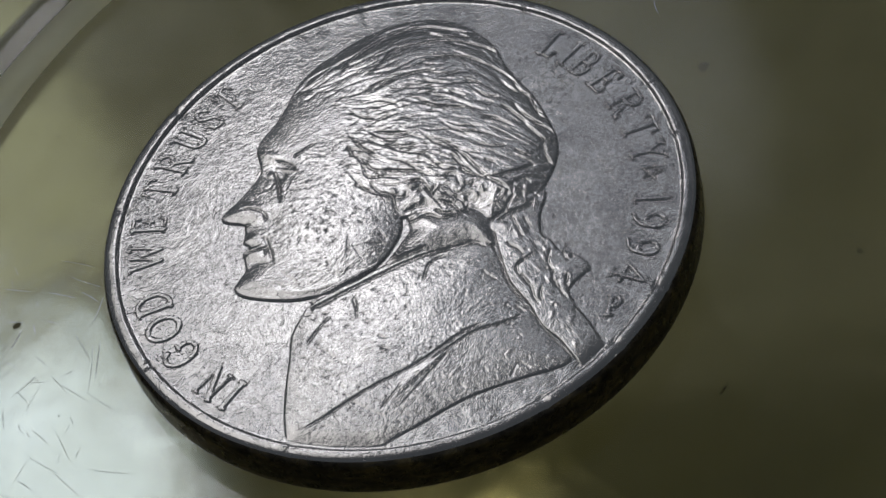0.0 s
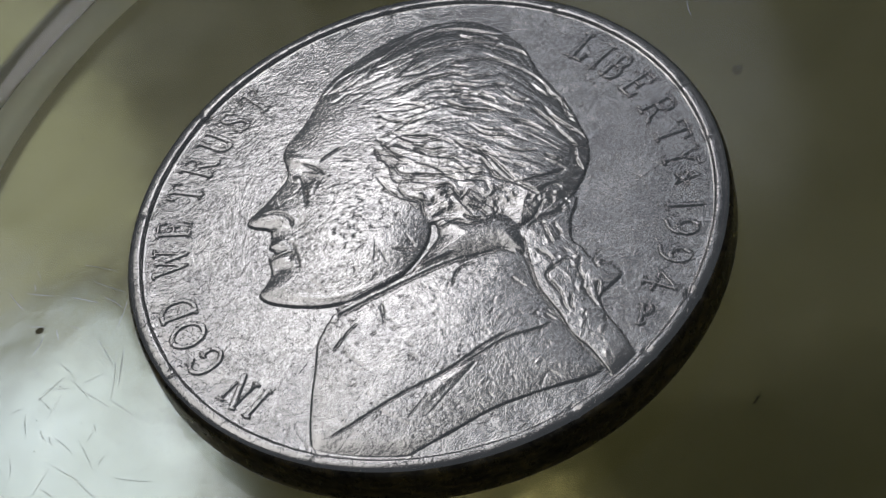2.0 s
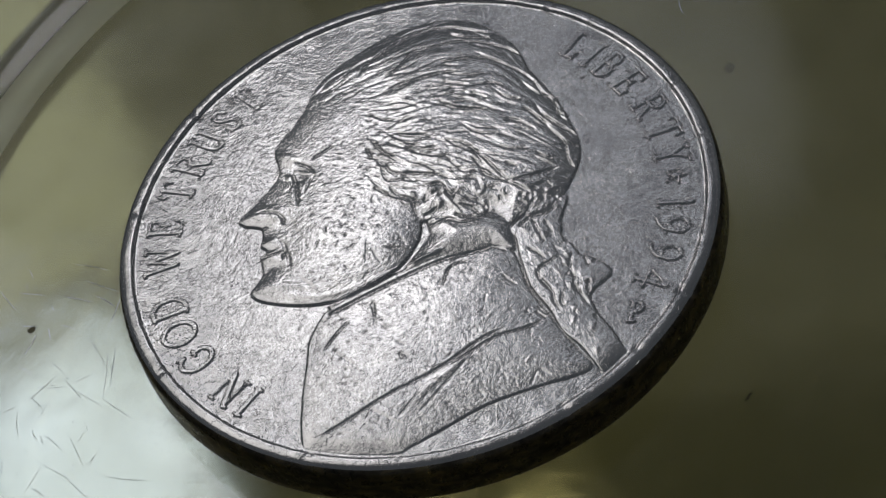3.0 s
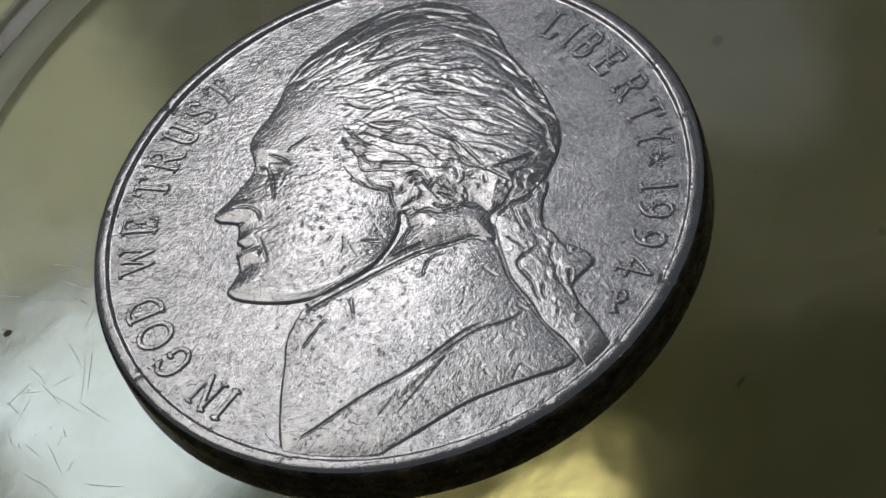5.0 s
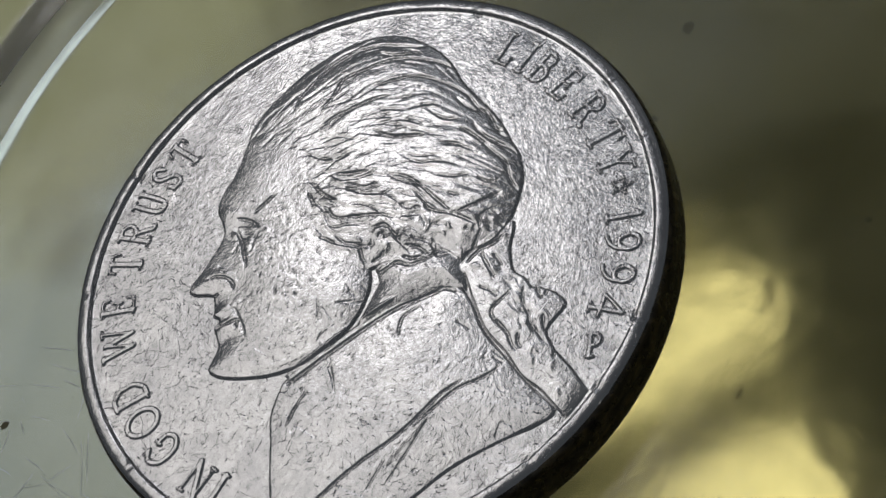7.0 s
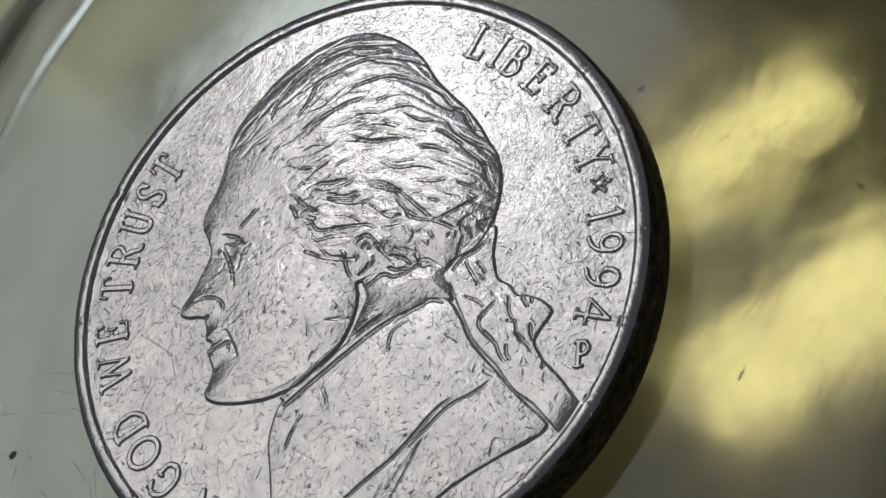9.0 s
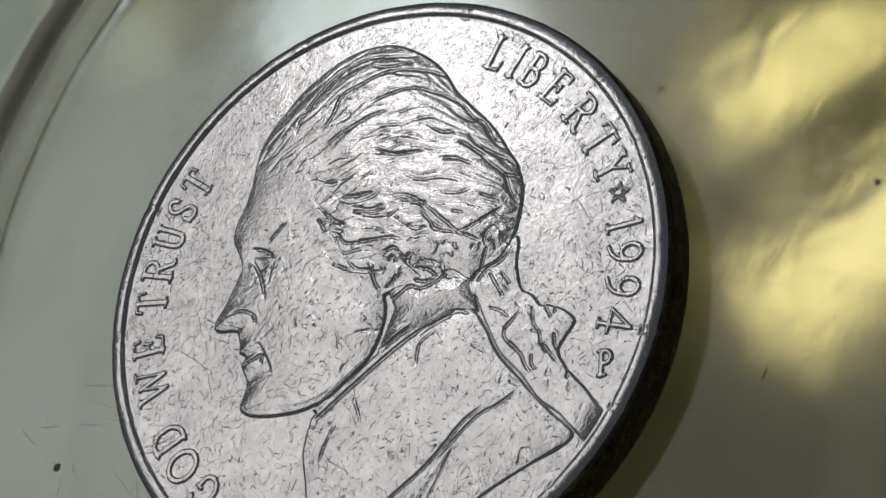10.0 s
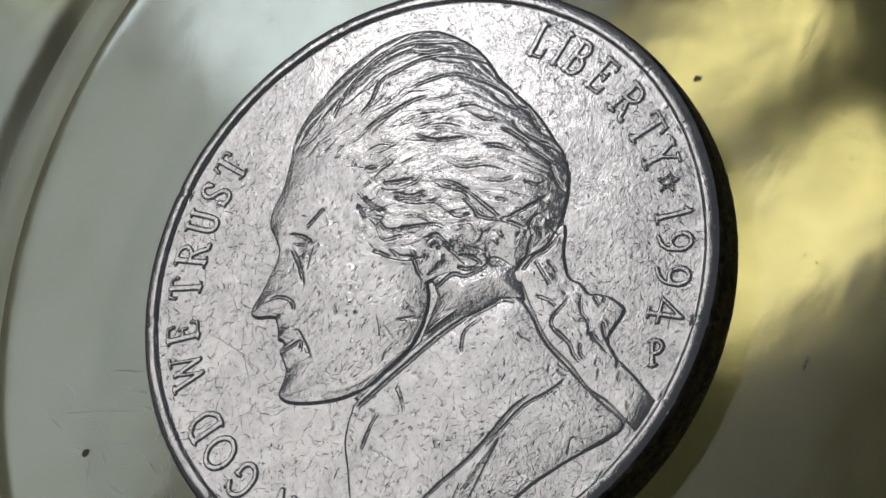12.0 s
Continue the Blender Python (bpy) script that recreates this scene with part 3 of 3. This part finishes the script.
    # queue: bound hair, ribbon bow and tails
    ribbon = [
        [(3.55, -1.07), (4.03, -0.69), (4.57, -0.57), (5.08, -0.2)], [(4.17, 0.08), (4.19, 0.5), (4.56, 0.69), (4.83, 0.44)], [(4.24, 0.29), (4.48, 0.13), (4.48, -0.15)],
        [(3.8, -0.69), (4, -0.29), (4.21, 0.1)], [(4.09, -0.79), (4.3, -1.4), (4.47, -1.84)], [(4.52, -0.94), (4.69, -1.3), (4.75, -1.48)],
        [(3.91, -2.04), (4.32, -2.33), (4.5, -2.62)], [(5.09, -2.44), (4.64, -2.74), (4.3, -3.01), (4.32, -3.39), (4.72, -3.98), (4.83, -4.46), (5.06, -4.91)],
        [(5.46, -2.44), (5.34, -3.05), (5.5, -3.48), (5.51, -3.86), (5.74, -4.31), (6.02, -4.85)],
        [(5.85, -2.61), (6.34, -2.81), (6.71, -3.27), (6.87, -3.63), (6.53, -3.97), (6.14, -4.33)], [(5.84, -2.68), (5.99, -3.11)], [(6.19, -2.8), (6.12, -3.01)],
        [(5.99, -3.64), (5.96, -4.08), (6.07, -4.34)], [(6.14, -4.33), (6.29, -4.78), (6.16, -5.41)], [(5.22, -3.31), (5.5, -3.48)], [(4.39, -3.42), (4.69, -3.89)],
        [(5.11, -4.1), (5.05, -4.46), (5.16, -4.72)],
    ]
    for line in ribbon:
        stroke(line, 0.045, -0.03, 0.15)
    for k in range(34):
        q = rng.random()
        x, y = 4.2 + 2.3 * q + rng.uniform(-0.55, 0.55), -0.7 - 5.8 * q + rng.uniform(-0.5, 0.5)
        if d_queue[np.searchsorted(gy, y), np.searchsorted(gx, x)] < 0.2:
            continue
        a, l, b = radians(rng.gauss(-68, 22)), rng.uniform(0.25, 0.7), rng.uniform(-0.12, 0.12)
        stroke([(x - l / 2 * math.cos(a), y - l / 2 * math.sin(a)), (x - b * math.sin(a), y + b * math.cos(a)), (x + l / 2 * math.cos(a), y + l / 2 * math.sin(a))], rng.uniform(0.05, 0.1), rng.choice((0.014, -0.012)), 0.4)
    # dents and nicks on the cheek, the jaw and the coat
    for k in range(420):
        x, y = (rng.gauss(-2.6, 1.2), rng.gauss(0.6, 1.6)) if k % 2 else (rng.uniform(-3.8, 4.6), rng.uniform(-9.0, -1.8))
        if max(d_head[np.searchsorted(gy, y), np.searchsorted(gx, x)], d_coat[np.searchsorted(gy, y), np.searchsorted(gx, x)]) < 0.3:
            continue
        a, l, b = rng.choice((0.4, 0.9, 2.3, 2.8)) + rng.gauss(0, 0.4), rng.uniform(0.12, 0.45), rng.uniform(-0.06, 0.06)
        stroke([(x - l / 2 * math.cos(a), y - l / 2 * math.sin(a)), (x - b * math.sin(a), y + b * math.cos(a)), (x + l / 2 * math.cos(a), y + l / 2 * math.sin(a))], rng.uniform(0.026, 0.045), rng.choice((-0.015, -0.011, 0.009)), 0.5)
    cuts = [
        [(-1.65, -0.77), (-1.63, -1.38), (-1.65, -1.88)], [(-1.51, -1.2), (-1.26, -1.74), (-1.09, -2.06)], [(-0.65, -0.62), (-0.4, -1.07), (-0.15, -1.36)],
        [(-0.16, -0.8), (0.08, -1.14), (0.17, -1.46)], [(-1.11, -1.36), (-0.55, -1.4), (-0.15, -1.46)], [(-1.79, -2.66), (-1.6, -2.39), (-1.48, -2.2)],
        [(-4.05, -2.12), (-3.71, -2.47), (-3.46, -2.7)], [(-2.46, -1.76), (-2.12, -2.31)], [(-2.48, -1.05), (-2.15, -1.3)], [(-3.45, -1.1), (-3.35, -0.61)],
    ]
    for line in cuts:
        stroke(line, 0.035, -0.016, 0.45)
    # fade to the field at the outline; sink what lies beyond it
    e = np.clip((outline + 0.02) / 0.08, 0, 1)
    z = np.where(outline > -0.02, H * e, 0)
    z = np.where(outline < 0.0, np.minimum(z, outline * 0.8), z)
    reach = np.hypot(X, Y)
    keep = (outline > -0.06) & (reach < 9.93)
    fall = np.clip((9.93 - reach) / 0.7, 0, 1)
    z = z * fall * (2 - fall) - 0.01 * (reach > 9.88)
    cell = keep[:-1, :-1] & keep[1:, :-1] & keep[1:, 1:] & keep[:-1, 1:]
    index = np.full(X.shape, -1)
    used = np.zeros(X.shape, bool)
    for dj, di in ((0, 0), (1, 0), (0, 1), (1, 1)):
        used[dj:dj + cell.shape[0], di:di + cell.shape[1]] |= cell
    index[used] = np.arange(used.sum())
    verts = np.stack([X[used], Y[used], FIELD + 0.85 * z[used]], 1)
    quads = np.stack([index[:-1, :-1][cell], index[:-1, 1:][cell], index[1:, 1:][cell], index[1:, :-1][cell]], 1)
    return mesh_object("relief_bust", verts, quads, NICKEL, coin, "worn raised bust in profile")


build_bust()


# ---- lettering
# strokes of each character: half width (mm) and a line, across -1 to 1 and up -1 to 1
STEM, HAIR = 0.115, 0.068
OVAL = [(math.cos(k * math.pi / 8), math.sin(k * math.pi / 8)) for k in range(17)]


def bar(y, x0, x1):
    return HAIR, [(x0, y), (x1, y)], False


def post(x, half=STEM):
    return half, [(x, -1), (x, 1)], False


GLYPHS = {
    "I": [post(0), bar(1, -1, 1), bar(-1, -1, 1)],
    "N": [post(-0.72, HAIR), (STEM, [(-0.72, 1), (0.72, -1)], False), post(0.72, HAIR), bar(1, -1, -0.6), bar(-1, -1, -0.45), bar(1, 0.45, 1)],
    "G": [(0.1, [(0.75, 0.6), (0.35, 0.95), (-0.2, 0.98), (-0.75, 0.6), (-0.9, 0), (-0.75, -0.6), (-0.2, -0.98), (0.4, -0.95), (0.72, -0.65), (0.72, -0.1)], True), bar(-0.1, 0.4, 1), (HAIR, [(0.8, 0.95), (0.78, 0.5)], False)],
    "O": [(0.105, OVAL, False)],
    "D": [post(-0.68), (0.1, [(-0.68, 1), (0.1, 0.98), (0.8, 0.5), (0.88, 0), (0.8, -0.5), (0.1, -0.98), (-0.68, -1)], True), bar(1, -1, -0.6), bar(-1, -1, -0.6)],
    "W": [(0.105, [(-0.88, 1), (-0.45, -0.95)], False), (HAIR, [(-0.45, -0.95), (0, 0.8)], False), (0.105, [(0, 0.8), (0.45, -0.95)], False), (HAIR, [(0.45, -0.95), (0.88, 1)], False), bar(1, -1.1, -0.62), bar(1, 0.62, 1.1)],
    "E": [post(-0.55), bar(1, -0.95, 0.75), bar(0, -0.5, 0.4), bar(-1, -0.95, 0.85), (HAIR, [(0.75, 1), (0.85, 0.62)], False), (HAIR, [(0.42, 0.24), (0.42, -0.24)], False), (HAIR, [(0.85, -1), (0.98, -0.58)], False)],
    "T": [post(0), bar(1, -0.88, 0.88), (HAIR, [(-0.88, 1), (-0.98, 0.6)], False), (HAIR, [(0.88, 1), (0.98, 0.6)], False), bar(-1, -0.45, 0.45)],
    "R": [post(-0.58), (0.09, [(-0.58, 1), (0.2, 0.98), (0.66, 0.55), (0.2, 0.1), (-0.58, 0.06)], True), (0.1, [(-0.05, 0.06), (0.4, -0.5), (0.66, -0.95), (1.0, -1)], True), bar(-1, -1, -0.15), bar(1, -1, -0.5)],
    "U": [(0.105, [(-0.62, 1), (-0.62, -0.35), (-0.4, -0.85), (0.05, -1), (0.45, -0.85), (0.62, -0.35), (0.62, 1)], True), bar(1, -1, -0.25), bar(1, 0.3, 0.95)],
    "S": [(0.1, [(0.68, 0.6), (0.35, 0.95), (-0.2, 0.98), (-0.62, 0.65), (-0.5, 0.25), (0.15, -0.08), (0.66, -0.42), (0.55, -0.85), (0, -1), (-0.55, -0.85), (-0.75, -0.5)], True), (HAIR, [(0.72, 0.95), (0.7, 0.5)], False), (HAIR, [(-0.8, -0.95), (-0.76, -0.45)], False)],
    "L": [post(-0.45), bar(1, -0.95, 0.05), bar(-1, -0.95, 0.8), (HAIR, [(0.8, -1), (0.95, -0.5)], False)],
    "B": [post(-0.6), (0.09, [(-0.6, 1), (0.2, 0.98), (0.62, 0.55), (0.2, 0.1), (-0.6, 0.07)], True), (0.095, [(-0.6, 0.07), (0.3, 0.05), (0.82, -0.45), (0.3, -0.98), (-0.6, -1)], True), bar(1, -0.95, -0.5), bar(-1, -0.95, -0.5)],
    "Y": [(0.105, [(-0.7, 1), (0, -0.05)], False), (HAIR, [(0.7, 1), (0, -0.05)], False), (STEM, [(0, -0.05), (0, -1)], False), bar(1, -1.05, -0.4), bar(1, 0.4, 1.05), bar(-1, -0.45, 0.45)],
    "1": [post(0.1, 0.1), (HAIR, [(0.1, 1), (-0.8, 0.7)], False), bar(-1, -0.8, 1)],
    "9": [(0.09, [(0.78 * x, 0.38 + 0.6 * y) for x, y in OVAL], False), (0.08, [(0.76, 0.3), (0.62, -0.3), (0.1, -0.75), (-0.75, -1)], True)],
    "4": [(0.09, [(0.3, -1), (0.3, 1)], False), (HAIR, [(0.3, 1), (-0.9, -0.35)], False), (0.075, [(-0.9, -0.35), (0.95, -0.35)], False), bar(-1, -0.05, 0.65)],
    "P": [(0.095, [(-0.5, -1), (-0.5, 1)], False), (0.085, [(-0.5, 1), (0.3, 0.95), (0.72, 0.5), (0.3, 0.02), (-0.5, 0)], True), bar(-1, -0.9, 0), bar(1, -0.9, -0.4)],
}


def raised(name, shapes, across, up, degrees, radius, turn, tall=0.065):
    """A raised mark with a flat worn top and steep soft walls, its middle at an angle and radius on the field."""
    step, rim = 0.022, 0.22
    u, v = np.meshgrid(np.arange(-across - rim, across + rim, step), np.arange(-up - rim, up + rim, step))
    depth = np.full(u.shape, -9.0)
    for half, line in shapes:
        for (ax, ay), (bx, by) in zip(line[:-1], line[1:]):
            dx, dy = bx - ax, by - ay
            q = np.clip(((u - ax) * dx + (v - ay) * dy) / (dx * dx + dy * dy + 1e-9), 0, 1)
            depth = np.maximum(depth, half - np.hypot(u - ax - q * dx, v - ay - q * dy))
    e = np.clip((depth + 0.02) / 0.062, 0, 1)
    z = tall * e * e * (3 - 2 * e) - 0.012 * (e <= 0)
    keep = depth > -0.06
    cell = keep[:-1, :-1] & keep[1:, :-1] & keep[1:, 1:] & keep[:-1, 1:]
    used = np.zeros(u.shape, bool)
    for dj, di in ((0, 0), (1, 0), (0, 1), (1, 1)):
        used[dj:dj + cell.shape[0], di:di + cell.shape[1]] |= cell
    index = np.full(u.shape, -1)
    index[used] = np.arange(used.sum())
    a, c, q = radians(degrees), math.cos(radians(turn)), math.sin(radians(turn))
    x, y = u * c - v * q + radius * math.cos(a), u * q + v * c + radius * math.sin(a)
    quads = np.stack([index[:-1, :-1][cell], index[:-1, 1:][cell], index[1:, 1:][cell], index[1:, :-1][cell]], 1)
    return mesh_object(name, np.stack([x[used], y[used], FIELD + z[used]], 1), quads, NICKEL, coin)


def letter(char, degrees, wide, high=1.3, radius=9.0, turn=None):
    shapes = []
    for half, line, curved in GLYPHS[char]:
        p = smooth_line(line, steps=5) if curved else np.asarray(line, float)
        shapes.append((half, p * ((wide - 0.14) / 2, (high - 0.14) / 2)))
    return raised("raised_letter", shapes, wide * 0.6, high * 0.5, degrees, radius, degrees - 90 if turn is None else turn)


for word in ((("I", 232.6, 0.42), ("N", 226.9, 0.98)), (("G", 214.9, 1.0), ("O", 206.1, 1.08), ("D", 198.3, 0.95)), (("W", 184.2, 1.3), ("E", 175.0, 0.82)),
             (("T", 164.4, 0.9), ("R", 156.6, 0.95), ("U", 148.9, 0.95), ("S", 141.9, 0.8), ("T", 135.0, 0.9)),
             (("L", 51.2, 0.8), ("I", 45.7, 0.42), ("B", 40.7, 0.85), ("E", 33.4, 0.85), ("R", 24.4, 0.98), ("T", 16.0, 0.95), ("Y", 8.7, 1.0)),
             (("1", -4.9, 0.5), ("9", -11.1, 0.85), ("9", -18.5, 0.85), ("4", -26.0, 1.0))):
    for char, degrees, wide in word:
        letter(char, degrees, wide)
letter("P", -34.8, 0.68, 0.95, 9.15, -12)
STAR = [((0.36 if k % 2 == 0 else 0.15) * math.cos(radians(36 * k)), (0.36 if k % 2 == 0 else 0.15) * math.sin(radians(36 * k))) for k in range(11)]
raised("raised_star", [(0.05, STAR), (0.13, [(-0.02, 0), (0.02, 0)])], 0.36, 0.36, 2.5, 9.0, 0)

# ---- contact marks in the field
def slivers(lines, base, width, high):
    """Thin tapered ridges along short lines, as one mesh's vertices and faces."""
    verts, faces = [], []
    for x0, y0, x1, y1, bend in lines:
        d = Vector((x1 - x0, y1 - y0)).normalized()
        w, n = width * marks.uniform(0.6, 1.3), len(verts)
        for q in np.linspace(0, 1, 6):
            f, b = math.sin(math.pi * q) ** 0.5, bend * math.sin(math.pi * q)
            cx, cy = x0 + (x1 - x0) * q - d.y * b, y0 + (y1 - y0) * q + d.x * b
            verts += [(cx - d.y * w * f, cy + d.x * w * f, base - 0.001), (cx, cy, base + high * f), (cx + d.y * w * f, cy - d.x * w * f, base - 0.001)]
        for q in range(5):
            for side in (0, 1):
                faces.append((n + 3 * q + side, n + 3 * q + 3 + side, n + 3 * q + 4 + side, n + 3 * q + 1 + side))
    return verts, faces


marks = random.Random(21)
LINES = [(-7.9, 0.4, -6.6, -0.9, 0.03), (-7.2, -0.2, -6.4, -1.6, 0.05), (-7.0, 1.7, -6.9, 0.4, 0.1), (-7.3, 2.3, -7.2, 1.7, 0.05), (-6.8, -0.6, -6.7, -2.2, 0.02), (7.2, 1.4, 7.9, -0.4, 0.05)]
for k in range(1500):
    x, y = marks.uniform(-9.6, 9.6), marks.uniform(-9.6, 9.6)
    if math.hypot(x, y) > 9.6 or (-5.6 < x < 5.0 and -8.5 < y < 8.0):
        continue
    a, l = marks.choice((0.5, 1.0, 2.2, 2.7, 1.6)) + marks.gauss(0, 0.35), marks.uniform(0.08, 0.38)
    LINES.append((x, y, x + l * math.cos(a), y + l * math.sin(a), marks.uniform(-0.05, 0.05)))
tagged(mesh_object("contact_mark", *slivers(LINES, FIELD, 0.022, 0.013), NICKEL, coin), "fine scratches in the coin's field", kind="stuff")

# ---------------------------------------------------------------- dust, dirt and scratches on the glass
rng = random.Random(11)


def flake(x, y, long, wide, turn, verts, faces, high=0.03, base=LOW):
    """An irregular crumb stuck to the plate's underside, or lying on its upper face."""
    n, c, s = len(verts), math.cos(turn), math.sin(turn)
    ring = []
    for k in range(7):
        a, f = 2 * math.pi * k / 7, rng.uniform(0.65, 1.2)
        ring.append((long * f * math.cos(a), wide * f * math.sin(a)))
    for u, v in ring:
        verts.append((x + u * c - v * s, y + u * s + v * c, base - 0.002))
    for u, v in ring:
        verts.append((x + 0.6 * (u * c - v * s), y + 0.6 * (u * s + v * c), base + high * rng.uniform(0.7, 1.2)))
    faces.append(tuple(range(n + 7, n + 14)))
    for k in range(7):
        q = (k + 1) % 7
        faces.append((n + k, n + q, n + 7 + q, n + 7 + k))


verts, faces = [], []
for k in range(120):
    q = rng.random()
    x, y = 11.2 + 5.2 * q + rng.gauss(0, 0.7), 3.4 + 2.2 * q + rng.gauss(0, 0.8)
    flake(x, y, rng.uniform(0.015, 0.05), rng.uniform(0.01, 0.022), rng.uniform(0, 3.1), verts, faces)
for k in range(90):
    r, a = rng.uniform(11.0, 19), radians(rng.uniform(-42, 26))
    flake(r * math.cos(a), r * math.sin(a), rng.uniform(0.02, 0.07), rng.uniform(0.012, 0.03), rng.uniform(0, 3.1), verts, faces)
for k in range(60):
    r, a = rng.uniform(11.2, 16), radians(rng.uniform(100, 300))
    flake(r * math.cos(a), r * math.sin(a), rng.uniform(0.012, 0.04), rng.uniform(0.01, 0.02), rng.uniform(0, 3.1), verts, faces, base=TOP)
tagged(mesh_object("dust_specks", verts, faces, DIRT, smooth=False), "fine dark dust specks on and under the glass", "dust", kind="stuff")

verts, faces = [], []
for x, y, long, wide, turn in ((10.35, -4.0, 0.15, 0.05, 0.9), (10.45, -3.85, 0.10, 0.05, 0.2), (10.53, -3.7, 0.06, 0.03, 1.2)):
    flake(x, y, long, wide, turn, verts, faces, 0.06)
tagged(mesh_object("lint_crumb", verts, faces, DIRT, smooth=False), "small black crumb of lint under the glass", "lint")

verts, faces = [], []
flake(7.7, -6.15, 0.22, 0.015, 0.75, verts, faces, 0.03)
tagged(mesh_object("lint_fibre", verts, faces, DIRT, smooth=False), "thin dark fibre of lint under the glass", "lint")

for x, y, r, base in ((10.46, 11.22, 0.27, LOW), (15.6, 1.47, 0.17, LOW), (-14.21, -1.54, 0.2, TOP), (-13.57, 7.39, 0.06, TOP), (8.79, 7.71, 0.18, LOW)):
    verts, faces = [], []
    flake(x - 5.08, y + 0.9, r, r * 0.8, rng.uniform(0, 3), verts, faces, 0.008, base)
    mesh_object("dirt_spot", verts, faces, TARNISH, plate, "dark brown spot of dried dirt")

verts, faces = [], []
SCORES = [(-13.7, -4.1, -12.6, -4.2), (-12.6, -4.2, -11.65, -3.75), (-12.6, -4.2, -11.1, -5.4), (-12.0, -7.3, -12.1, -7.9), (-11.3, -2.7, -11.3, -5.1), (-11.0, -2.6, -11.05, -4.6), (9.2, 10.5, 9.35, 9.6)]
for k in range(46):
    x, y, a, l = rng.uniform(-16, -10.5), rng.uniform(-11, 1.5), rng.gauss(-1.0, 0.7), rng.uniform(0.3, 1.8)
    SCORES.append((x, y, x + l * math.cos(a), y + l * math.sin(a)))
SCORES = [(line[0] - 5.08, line[1] + 0.9, line[2] - 5.08, line[3] + 0.9, rng.uniform(-0.06, 0.06)) for line in SCORES if min(math.hypot(*line[:2]), math.hypot(*line[2:])) > 10.8]
verts, faces = slivers(SCORES, TOP, 0.011, 0.003)
tagged(mesh_object("scratch_burr", verts, faces, BURR, plate, smooth=False), "fine bright scratches in the glass", kind="stuff")
